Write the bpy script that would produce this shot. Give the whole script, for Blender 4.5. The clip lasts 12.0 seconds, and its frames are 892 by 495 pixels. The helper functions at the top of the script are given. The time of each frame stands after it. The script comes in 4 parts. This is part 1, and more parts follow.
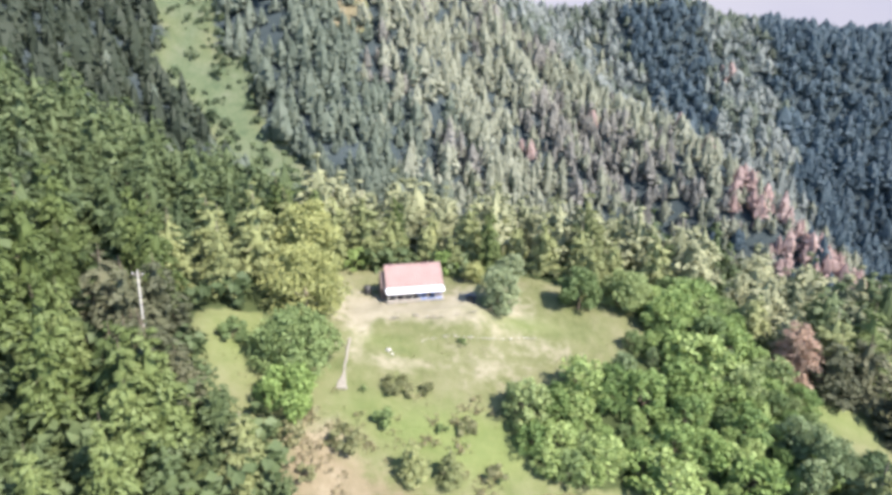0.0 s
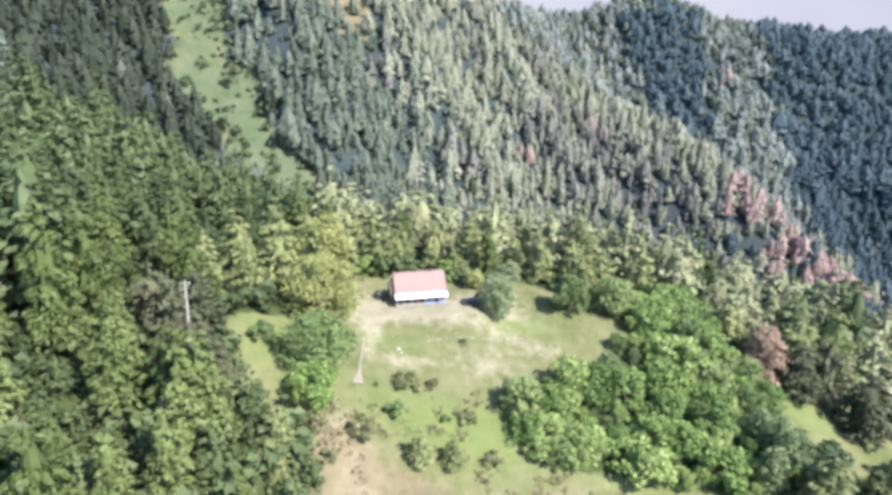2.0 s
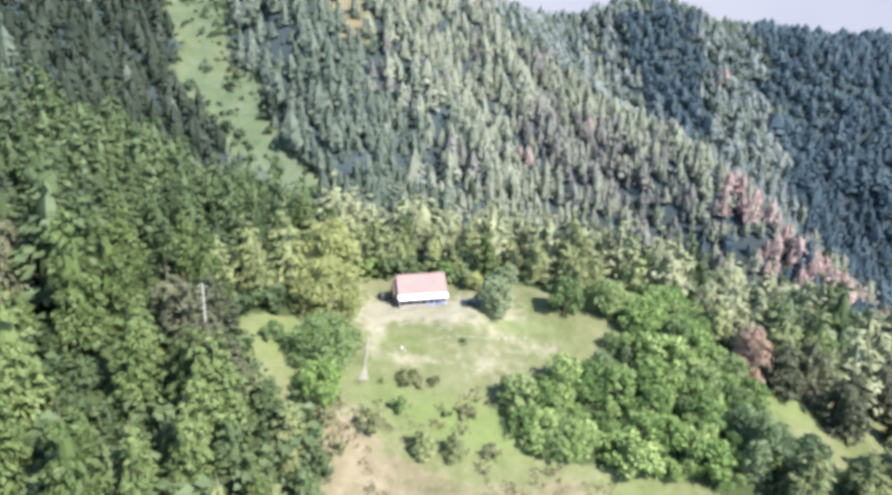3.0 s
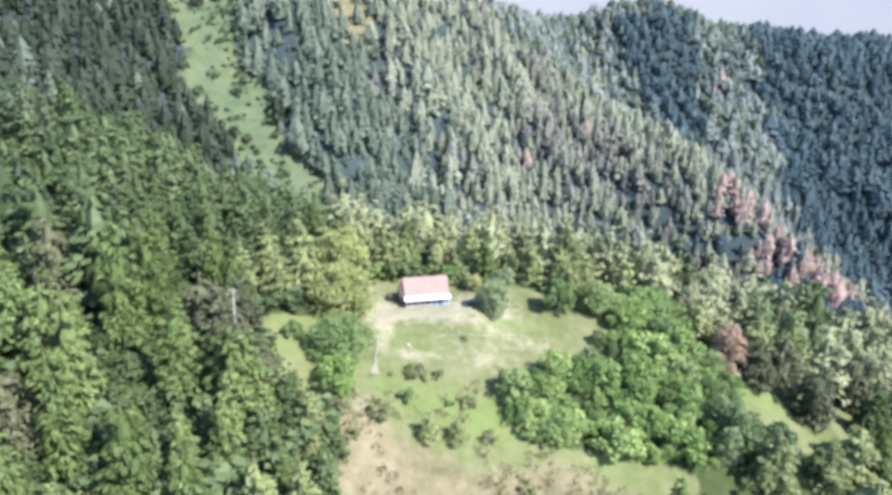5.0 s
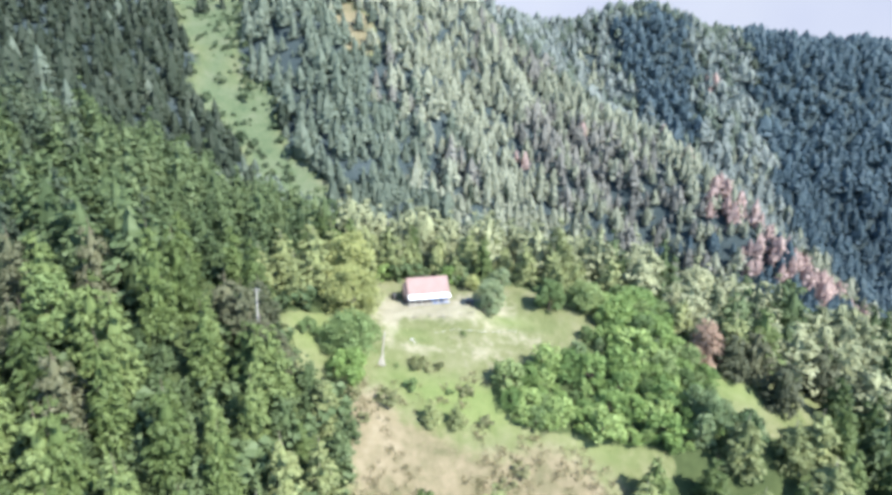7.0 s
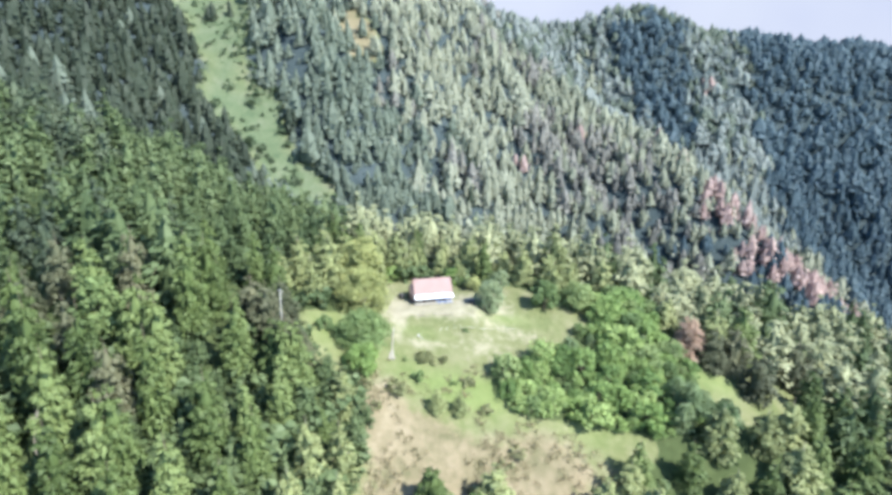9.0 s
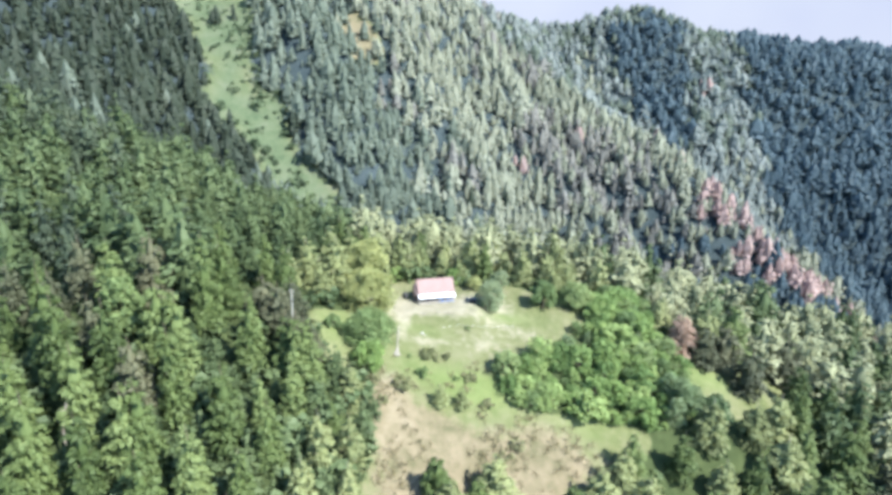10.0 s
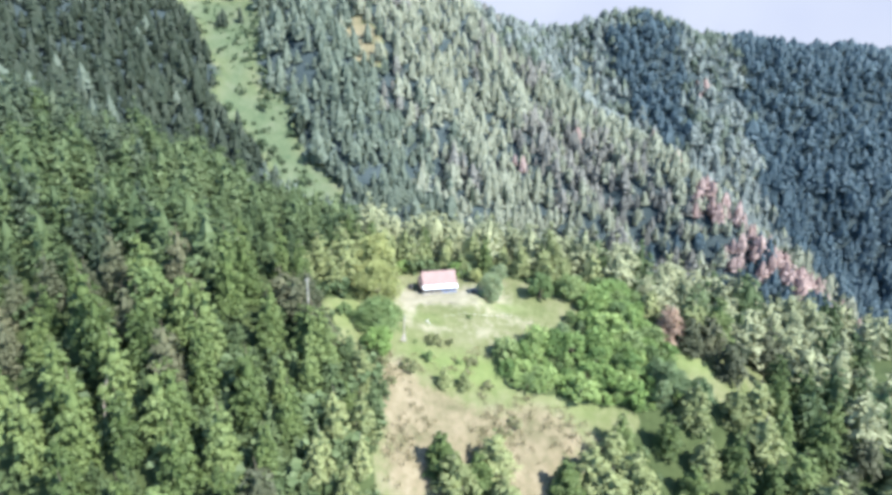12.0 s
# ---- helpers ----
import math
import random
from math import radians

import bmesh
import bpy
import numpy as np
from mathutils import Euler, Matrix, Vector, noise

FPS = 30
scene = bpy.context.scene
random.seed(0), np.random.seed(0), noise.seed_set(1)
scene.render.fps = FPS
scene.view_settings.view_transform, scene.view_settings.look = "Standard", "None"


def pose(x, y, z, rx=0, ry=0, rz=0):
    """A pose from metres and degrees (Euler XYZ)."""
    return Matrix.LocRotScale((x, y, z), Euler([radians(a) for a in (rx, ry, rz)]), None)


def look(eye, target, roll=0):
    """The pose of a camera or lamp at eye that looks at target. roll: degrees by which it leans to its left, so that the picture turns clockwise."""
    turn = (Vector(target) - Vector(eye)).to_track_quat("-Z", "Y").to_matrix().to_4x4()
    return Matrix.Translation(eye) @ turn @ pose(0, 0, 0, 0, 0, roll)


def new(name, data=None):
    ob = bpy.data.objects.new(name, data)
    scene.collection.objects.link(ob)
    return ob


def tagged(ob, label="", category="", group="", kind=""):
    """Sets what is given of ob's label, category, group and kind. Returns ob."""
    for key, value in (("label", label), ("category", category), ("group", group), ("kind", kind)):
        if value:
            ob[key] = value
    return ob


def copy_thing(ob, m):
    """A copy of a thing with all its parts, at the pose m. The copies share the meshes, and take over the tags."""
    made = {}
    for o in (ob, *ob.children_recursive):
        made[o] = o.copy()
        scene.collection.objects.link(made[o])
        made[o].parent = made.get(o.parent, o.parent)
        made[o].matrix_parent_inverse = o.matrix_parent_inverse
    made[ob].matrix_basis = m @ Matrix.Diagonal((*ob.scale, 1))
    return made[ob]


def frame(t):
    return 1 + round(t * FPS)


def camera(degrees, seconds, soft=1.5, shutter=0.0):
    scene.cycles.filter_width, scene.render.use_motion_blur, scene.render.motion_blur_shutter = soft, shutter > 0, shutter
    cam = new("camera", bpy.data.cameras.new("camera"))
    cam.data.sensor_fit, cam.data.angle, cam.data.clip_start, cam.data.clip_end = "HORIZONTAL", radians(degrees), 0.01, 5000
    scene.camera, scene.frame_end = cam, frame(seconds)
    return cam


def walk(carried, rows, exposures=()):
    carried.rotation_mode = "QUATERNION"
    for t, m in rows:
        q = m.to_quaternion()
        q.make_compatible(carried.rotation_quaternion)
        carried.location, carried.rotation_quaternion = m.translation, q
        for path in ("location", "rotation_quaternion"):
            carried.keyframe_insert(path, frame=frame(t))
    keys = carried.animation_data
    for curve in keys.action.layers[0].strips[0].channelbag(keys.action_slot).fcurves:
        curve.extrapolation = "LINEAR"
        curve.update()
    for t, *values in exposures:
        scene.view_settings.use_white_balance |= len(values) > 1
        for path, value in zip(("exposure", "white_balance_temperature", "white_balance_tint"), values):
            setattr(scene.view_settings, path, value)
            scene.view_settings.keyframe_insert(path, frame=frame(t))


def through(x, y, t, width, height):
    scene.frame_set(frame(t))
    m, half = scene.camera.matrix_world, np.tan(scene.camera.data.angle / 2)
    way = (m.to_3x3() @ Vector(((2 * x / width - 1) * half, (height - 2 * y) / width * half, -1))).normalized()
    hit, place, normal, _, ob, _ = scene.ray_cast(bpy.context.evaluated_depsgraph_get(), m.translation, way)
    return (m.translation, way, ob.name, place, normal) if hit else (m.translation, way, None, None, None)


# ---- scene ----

# camera and its flight: backwards and up, away from the cabin
cam = camera(74.0, 12.0, soft=3.75)
PATH = [
    (0.0, 0.00, 0.00, 42.03, -0.000, -17.500, 0.000),
    (0.5, -0.15, -2.49, 43.35, 0.039, -17.526, -0.015),
    (1.0, -0.33, -5.39, 44.88, 0.046, -17.538, -0.054),
    (1.5, -0.43, -7.61, 46.07, 0.061, -17.572, -0.037),
    (2.0, -0.53, -10.53, 47.55, 0.091, -17.571, -0.074),
    (2.5, -0.59, -13.00, 48.78, 0.094, -17.584, -0.079),
    (3.0, -0.69, -15.69, 50.11, 0.067, -17.642, -0.041),
    (5.0, -1.30, -25.90, 55.14, 0.002, -17.860, 0.033),
    (5.5, -1.46, -28.46, 56.28, -0.015, -17.887, 0.034),
    (6.0, -1.51, -31.47, 57.42, -0.047, -17.930, 0.049),
    (6.5, -1.48, -34.18, 58.54, -0.054, -17.958, 0.041),
    (7.0, -1.54, -37.05, 59.81, -0.076, -17.985, 0.055),
    (9.0, -2.55, -48.89, 65.01, -0.097, -18.075, 0.050),
    (9.5, -2.93, -51.73, 66.23, -0.099, -18.104, 0.070),
    (10.0, -3.26, -55.01, 67.69, -0.112, -18.161, 0.079),
    (10.5, -3.53, -57.73, 68.88, -0.111, -18.198, 0.074),
    (11.0, -3.78, -61.02, 69.87, -0.121, -18.213, 0.070),
    (11.5, -4.06, -63.74, 70.10, -0.114, -18.203, 0.056),
    (12.0, -4.24, -66.46, 69.65, -0.114, -18.190, 0.019),
]
EXPOSURE = [(0.0, 1.58, 6550, 15), (3.0, 1.63, 6250, 10), (6.0, 1.67, 6080, 7), (12.0, 1.74, 5950, 6)]
walk(cam, [(t, pose(x, y, z, 90 + pitch, roll, yaw)) for t, x, y, z, yaw, pitch, roll in PATH], EXPOSURE)

# ---- world and sun ----
SUN_TO = Vector((0.59, -0.36, 0.72)).normalized()
world = bpy.data.worlds.new("daylight")
scene.world = world
world.use_nodes = True
wn = world.node_tree
sky = wn.nodes.new("ShaderNodeTexSky")
sky.sky_type, sky.sun_disc = "NISHITA", False
sky.sun_elevation = math.asin(SUN_TO.z)
sky.sun_rotation = math.atan2(SUN_TO.x, SUN_TO.y)
sky.altitude, sky.air_density, sky.dust_density, sky.ozone_density = 1800, 1.2, 1.2, 1.5
wn.links.new(sky.outputs[0], wn.nodes["Background"].inputs[0])
wn.nodes["Background"].inputs[1].default_value = 0.15
sun = new("sun", bpy.data.lights.new("sun", "SUN"))
sun.data.energy, sun.data.angle, sun.data.color = 5.0, radians(0.53), (1.0, 0.95, 0.86)
sun.matrix_basis = look(SUN_TO * 200, (0, 0, 0))

# ---- materials ----


def material(name):
    m = bpy.data.materials.new(name)
    m.use_nodes = True
    return m, m.node_tree.nodes, m.node_tree.links, m.node_tree.nodes["Principled BSDF"]


def ramp(nodes, links, source, stops):
    r = nodes.new("ShaderNodeValToRGB")
    e = r.color_ramp.elements
    while len(e) < len(stops):
        e.new(0.5)
    for k, (p, c) in enumerate(stops):
        e[k].position, e[k].color = p, (*c, 1)
    links.new(source, r.inputs[0])
    return r.outputs[0]


def noise_tex(nodes, links, scale, detail=4.0, rough=0.6, vector=None):
    n = nodes.new("ShaderNodeTexNoise")
    n.inputs["Scale"].default_value, n.inputs["Detail"].default_value, n.inputs["Roughness"].default_value = scale, detail, rough
    if vector:
        links.new(vector, n.inputs["Vector"])
    return n.outputs["Fac"]


def mix(nodes, links, fac, a, b, mode="MIX"):
    m = nodes.new("ShaderNodeMix")
    m.data_type, m.blend_type = "RGBA", mode
    for slot, v in ((0, fac), (6, a), (7, b)):
        if isinstance(v, (int, float)):
            m.inputs[slot].default_value = v
        elif isinstance(v, tuple):
            m.inputs[slot].default_value = (*v, 1)
        else:
            links.new(v, m.inputs[slot])
    return m.outputs[2]


def math_node(nodes, links, op, a, b=0.0):
    m = nodes.new("ShaderNodeMath")
    m.operation = op
    for slot, v in ((0, a), (1, b)):
        if isinstance(v, (int, float)):
            m.inputs[slot].default_value = v
        else:
            links.new(v, m.inputs[slot])
    return m.outputs[0]


def world_place(nodes):
    return nodes.new("ShaderNodeNewGeometry").outputs["Position"]


def foliage(name, dark, mid, light, through=0.5, by="object", grain=0.35):
    """Leaves or needles: tone by tree, then by leaf, with some light let through."""
    m, nodes, links, bsdf = material(name)
    if by == "object":
        tree = nodes.new("ShaderNodeObjectInfo").outputs["Random"]
    else:
        a = nodes.new("ShaderNodeAttribute")
        a.attribute_name = "tone"
        tree = a.outputs["Fac"]
    leaf = nodes.new("ShaderNodeNewGeometry").outputs["Random Per Island"]
    patch = noise_tex(nodes, links, grain, 3.0, 0.6, world_place(nodes))
    t = math_node(nodes, links, "ADD", math_node(nodes, links, "ADD", math_node(nodes, links, "MULTIPLY", tree, 0.45), math_node(nodes, links, "MULTIPLY", leaf, 0.14)), math_node(nodes, links, "MULTIPLY", patch, 0.3))
    colour = ramp(nodes, links, t, ((0.12, dark), (0.46, mid), (0.8, light)))
    links.new(colour, bsdf.inputs["Base Color"])
    bsdf.inputs["Roughness"].default_value = 0.65
    bsdf.inputs["Specular IOR Level"].default_value = 0.25
    tr = nodes.new("ShaderNodeBsdfTranslucent")
    links.new(colour, tr.inputs["Color"])
    mx = nodes.new("ShaderNodeMixShader")
    mx.inputs[0].default_value = through
    links.new(bsdf.outputs[0], mx.inputs[1])
    links.new(tr.outputs[0], mx.inputs[2])
    links.new(mx.outputs[0], nodes["Material Output"].inputs["Surface"])
    return m


def rough_paint(name, colour, second, scale=1.5, rough=0.7, metal=0.0, bump=0.15, amount=0.5):
    """A solid surface with two scales of wear and a fine relief."""
    m, nodes, links, bsdf = material(name)
    where = nodes.new("ShaderNodeTexCoord").outputs["Object"]
    big = noise_tex(nodes, links, scale, 5.0, 0.65, where)
    small = noise_tex(nodes, links, scale * 14, 3.0, 0.6, where)
    f = math_node(nodes, links, "ADD", math_node(nodes, links, "MULTIPLY", big, 0.7), math_node(nodes, links, "MULTIPLY", small, 0.3))
    c = ramp(nodes, links, f, ((0.5 - amount * 0.3, second), (0.5 + amount * 0.25, colour)))
    links.new(c, bsdf.inputs["Base Color"])
    bsdf.inputs["Roughness"].default_value, bsdf.inputs["Metallic"].default_value = rough, metal
    b = nodes.new("ShaderNodeBump")
    b.inputs["Strength"].default_value, b.inputs["Distance"].default_value = bump, 0.03
    links.new(small, b.inputs["Height"])
    links.new(b.outputs[0], bsdf.inputs["Normal"])
    return m


def ground_material():
    m, nodes, links, bsdf = material("meadow_and_soil")
    where = world_place(nodes)
    big = noise_tex(nodes, links, 0.09, 4.0, 0.6, where)
    mid = noise_tex(nodes, links, 0.45, 5.0, 0.65, where)
    fine = noise_tex(nodes, links, 3.2, 4.0, 0.7, where)

    def layer(name):
        a = nodes.new("ShaderNodeAttribute")
        a.attribute_name = name
        return a.outputs["Fac"]
    f = math_node(nodes, links, "ADD", math_node(nodes, links, "MULTIPLY", big, 0.45), math_node(nodes, links, "ADD", math_node(nodes, links, "MULTIPLY", mid, 0.35), math_node(nodes, links, "MULTIPLY", fine, 0.2)))
    grass = ramp(nodes, links, f, ((0.36, (0.066, 0.08, 0.031)), (0.46, (0.098, 0.106, 0.047)), (0.55, (0.124, 0.124, 0.066)), (0.66, (0.152, 0.142, 0.094))))
    soil = ramp(nodes, links, f, ((0.35, (0.163, 0.149, 0.1)), (0.5, (0.213, 0.193, 0.139)), (0.66, (0.262, 0.237, 0.18))))
    earth = ramp(nodes, links, f, ((0.36, (0.07, 0.07, 0.035)), (0.46, (0.12, 0.103, 0.062)), (0.54, (0.157, 0.129, 0.083)), (0.64, (0.199, 0.168, 0.115))))
    soil = mix(nodes, links, layer("earth"), soil, earth)
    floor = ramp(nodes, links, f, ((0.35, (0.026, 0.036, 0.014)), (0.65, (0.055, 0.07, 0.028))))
    dry = math_node(nodes, links, "ADD", layer("bare"), math_node(nodes, links, "MULTIPLY", math_node(nodes, links, "SUBTRACT", mid, 0.5), 1.15))
    dry = ramp(nodes, links, dry, ((0.25, (0, 0, 0)), (0.75, (1, 1, 1))))
    c = mix(nodes, links, dry, grass, soil)
    lush = ramp(nodes, links, f, ((0.35, (0.076, 0.104, 0.033)), (0.65, (0.13, 0.15, 0.059))))
    c = mix(nodes, links, layer("lush"), c, lush)
    hay = ramp(nodes, links, f, ((0.36, (0.0402, 0.0603, 0.0335)), (0.47, (0.067, 0.0871, 0.0469)), (0.54, (0.0804, 0.0972, 0.057)), (0.64, (0.107, 0.114, 0.0771))))
    c = mix(nodes, links, layer("hay"), c, hay)
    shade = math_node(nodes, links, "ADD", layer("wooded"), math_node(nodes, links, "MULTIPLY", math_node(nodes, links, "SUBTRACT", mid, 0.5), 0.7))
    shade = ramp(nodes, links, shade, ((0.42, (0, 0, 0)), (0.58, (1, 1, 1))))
    # Far floor is tinted bluish to match the haze colour of its trees.
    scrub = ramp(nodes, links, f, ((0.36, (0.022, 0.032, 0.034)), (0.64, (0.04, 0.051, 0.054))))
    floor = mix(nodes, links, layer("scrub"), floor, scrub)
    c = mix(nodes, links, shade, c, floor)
    links.new(c, bsdf.inputs["Base Color"])
    bsdf.inputs["Roughness"].default_value = 0.95
    bsdf.inputs["Specular IOR Level"].default_value = 0.1
    b = nodes.new("ShaderNodeBump")
    b.inputs["Strength"].default_value, b.inputs["Distance"].default_value = 0.7, 0.25
    links.new(math_node(nodes, links, "ADD", mid, fine), b.inputs["Height"])
    links.new(b.outputs[0], bsdf.inputs["Normal"])
    return m


M_GROUND = ground_material()
M_NEEDLE = foliage("green_needles", (0.0358, 0.0554, 0.0172), (0.0808, 0.11, 0.0346), (0.143, 0.179, 0.0659), 0.18)
M_NEEDLE_GREY = foliage("grey_green_needles", (0.124, 0.142, 0.0587), (0.186, 0.207, 0.0883), (0.251, 0.266, 0.121), 0.22)
M_NEEDLE_DARK = foliage("dusky_needles", (0.0416, 0.0482, 0.0258), (0.0729, 0.0786, 0.043), (0.115, 0.112, 0.063), 0.18)
M_NEEDLE_RED = foliage("red_brown_needles", (0.202, 0.13, 0.0973), (0.314, 0.214, 0.158), (0.407, 0.299, 0.224), 0.5)
M_LEAF = foliage("broad_green_leaves", (0.0878, 0.147, 0.048), (0.187, 0.261, 0.0848), (0.294, 0.359, 0.137), 0.32)
M_LEAF_GREY = foliage("grey_green_leaves", (0.162, 0.202, 0.112), (0.27, 0.315, 0.173), (0.387, 0.421, 0.255), 0.38)
M_LEAF_DUSK = foliage("dusky_green_leaves", (0.114, 0.156, 0.0757), (0.185, 0.238, 0.118), (0.274, 0.322, 0.175), 0.38)
M_LEAF_LIME = foliage("lime_green_leaves", (0.107, 0.174, 0.0469), (0.191, 0.265, 0.083), (0.278, 0.339, 0.13), 0.3)
M_LEAF_DEEP = foliage("deep_green_leaves", (0.0801, 0.121, 0.0475), (0.147, 0.201, 0.0766), (0.227, 0.273, 0.113), 0.28)
M_LEAF_DARK = foliage("dark_green_leaves", (0.045, 0.075, 0.032), (0.085, 0.125, 0.055), (0.14, 0.18, 0.085), 0.2)
M_LEAF_YELLOW = foliage("yellow_green_leaves", (0.222, 0.238, 0.0892), (0.289, 0.304, 0.121), (0.348, 0.358, 0.165), 0.3)
M_SHRUB = foliage("dry_shrub_leaves", (0.139, 0.152, 0.0691), (0.221, 0.231, 0.115), (0.314, 0.304, 0.17), 0.5)
# Aerial haze is put into these far colours: paler, bluer, low in contrast.
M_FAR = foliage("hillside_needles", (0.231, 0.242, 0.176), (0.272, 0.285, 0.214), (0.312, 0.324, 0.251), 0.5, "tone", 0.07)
M_FAR_GREEN = foliage("green_hillside_needles", (0.111, 0.137, 0.106), (0.141, 0.17, 0.13), (0.177, 0.204, 0.159), 0.5, "tone", 0.07)
# Blue stands for haze and for the shade on those slopes.
M_FAR_BLUE = foliage("haze_blue_needles", (0.0826, 0.122, 0.145), (0.101, 0.145, 0.171), (0.119, 0.166, 0.189), 0.6, "tone", 0.07)
M_FAR_GREY = foliage("haze_grey_needles", (0.181, 0.206, 0.19), (0.214, 0.24, 0.223), (0.248, 0.271, 0.252), 0.5, "tone", 0.07)
# Dark enough to carry the shade on the upper left slope.
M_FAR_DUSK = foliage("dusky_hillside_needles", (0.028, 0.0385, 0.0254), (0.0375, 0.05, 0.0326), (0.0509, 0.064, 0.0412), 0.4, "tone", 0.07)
M_FAR_RED = foliage("dead_red_needles", (0.302, 0.218, 0.198), (0.399, 0.295, 0.27), (0.475, 0.376, 0.343), 0.5, "tone", 0.07)
M_FAR_BROWN = foliage("brown_grey_pines", (0.148, 0.145, 0.132), (0.192, 0.188, 0.166), (0.235, 0.225, 0.197), 0.42, "tone", 0.07)
M_BUSH = foliage("hill_bush_leaves", (0.0703, 0.0972, 0.054), (0.101, 0.136, 0.0741), (0.146, 0.18, 0.1), 0.45, "tone")
M_BARK = rough_paint("bark", (0.119, 0.091, 0.0665), (0.049, 0.035, 0.0245), 2.0, 0.9, 0, 0.6)
M_BARK_PALE = rough_paint("pale_bark", (0.266, 0.231, 0.189), (0.14, 0.112, 0.084), 2.0, 0.9, 0, 0.5)

# ---- the land ----
FAR_STEP, NEAR_X, NEAR_Y = 120.0, 50.0, 40.0
FAR_HILLS = [[1, -32, -38, -56, -70, -21, -1, 0, 0],
             [26, 8, 35, 10, -5, -7, -3, -1, 0],
             [-5, 34, -6, -29, 18, -37, -30, -17, -3],
             [52, 7, -39, 17, -139, -50, -81, -97, -18],
             [103, -13, 89, -48, 23, 8, -93, -16, -19],
             [51, 58, 48, 13, 1, -48, -66, -63, -128],
             [5, 2, 111, 56, -34, 3, 7, 4, 8],
             [0, -9, -77, 34, 72, 109, 21, 78, 27],
             [0, 0, -27, 49, -46, -99, 12, -107, 11]]
NEAR_HILLS = [[-7.3, -7.8, -0.7, 0.6, 16.6, 3.3],
              [-22.5, 8.0, -3.0, -5.2, -11.9, 1.9],
              [0.5, 1.8, -2.5, 1.0, 7.4, -9.3],
              [0.6, -5.8, -0.3, 8.1, 0.9, -6.3],
              [8.4, 1.6, 2.8, 6.3, 5.6, 9.6]]
LEVEL = 1.0


def hollow(x, y):
    """How much lower the wooded spur lies than the broad hills."""
    return 5.0 * np.clip((-36 - np.asarray(x, float)) / 14, 0, 1) * np.clip((128 - np.asarray(y, float)) / 24, 0, 1) * np.clip((np.asarray(y, float) + 10) / 20, 0, 1)


def land(x, y):
    """Height of the ground: broad hills, smaller swells, and the level terrace of the cabin."""
    x, y = np.asarray(x, float), np.asarray(y, float)
    z = np.full(np.broadcast(x, y).shape, LEVEL)
    for j, row in enumerate(FAR_HILLS):
        for i, h in enumerate(row):
            if h:
                z = z + h * np.exp(-((x + 320 - i * FAR_STEP) ** 2 + (y + 60 - j * FAR_STEP) ** 2) / 120.0 ** 2)
    for j, row in enumerate(NEAR_HILLS):
        for i, h in enumerate(row):
            z = z + h * np.exp(-((x + 125 - i * NEAR_X) ** 2 + (y - 5 - j * NEAR_Y) ** 2) / 42.0 ** 2)
    # spurs and gullies that run down the far mountainside
    c, k = 0.878 * x + 0.479 * y, np.clip((y - 265) / 60, 0, 1) * np.clip((760 - y) / 250, 0.6, 1)
    for at, h, w in ((95, 5, 20), (140, -6, 20), (190, 6, 22), (235, -5, 18), (288, 9, 18), (326, -11, 20), (400, 7, 24), (475, -8, 26), (560, 8, 28), (640, -10, 26), (720, 8, 28)):
        z = z + k * h * 1.6 * np.exp(-((c - at + 7 * np.sin(y * 0.031)) / w) ** 2)
    dx, dy = np.maximum(np.abs(x + 5) - 9, 0), np.maximum(np.abs(y - 103) - 6, 0)
    k = np.exp(-(dx ** 2 + dy ** 2) / 25.0)
    return z * (1 - k) - 0.15 * k - hollow(x, y)


def inside(x, y, corners):
    x, y = np.asarray(x, float), np.asarray(y, float)
    hit = np.zeros(np.broadcast(x, y).shape, bool)
    for (x0, y0), (x1, y1) in zip(corners, corners[1:] + corners[:1]):
        if y0 != y1:
            hit ^= ((y0 > y) != (y1 > y)) & (x < (x1 - x0) * (y - y0) / (y1 - y0) + x0)
    return hit


def near_edge(x, y, corners, reach):
    """1 inside a plot, falling to 0 at that many metres outside it."""
    x, y = np.asarray(x, float), np.asarray(y, float)
    best = np.full(x.shape, 1e9)
    for (x0, y0), (x1, y1) in zip(corners, corners[1:] + corners[:1]):
        ax, ay = x1 - x0, y1 - y0
        k = np.clip(((x - x0) * ax + (y - y0) * ay) / (ax * ax + ay * ay), 0, 1)
        best = np.minimum(best, np.hypot(x - x0 - k * ax, y - y0 - k * ay))
    return np.where(inside(x, y, corners), 1.0, np.clip(1 - best / reach, 0, 1))


CLEARING = [(-35, 78), (-36, 82), (-28, 86), (-22, 97), (-21, 110), (-15, 115), (1, 114), (8, 113), (15, 115), (21, 113), (27, 108), (33, 110), (38, 104), (36, 101), (30, 96), (27, 92), (27, 88), (20, 85.5), (14, 82.5), (9.5, 79), (10, 73), (13, 69), (20, 68.5), (30, 69.5), (46, 69.5), (39, 62), (36, 60), (29, 48), (14, 40), (0, 34), (-16, 34), (-19, 46), (-17, 58), (-20, 65), (-18, 71), (-16, 77), (-19, 68), (-26, 66), (-33, 72)]
THICKET = [(9.5, 78), (11.5, 72.8), (14.5, 69.5), (20, 69.3), (25, 71), (31, 70.5), (37, 70), (50, 71), (56, 72), (60, 78), (64, 84), (63, 90), (59.5, 95), (59, 103), (61, 114), (60, 121), (50, 120), (42, 117), (36, 113), (39, 104), (37, 100), (31.5, 96.5), (28.5, 92), (28.5, 88), (26, 86), (20, 84.5), (14.5, 81.5)]
GLADE = [(60, 94), (64, 98), (75, 98), (84, 101), (97, 100), (98, 93), (88, 86), (77, 82), (69, 80), (66, 83), (65, 89)]
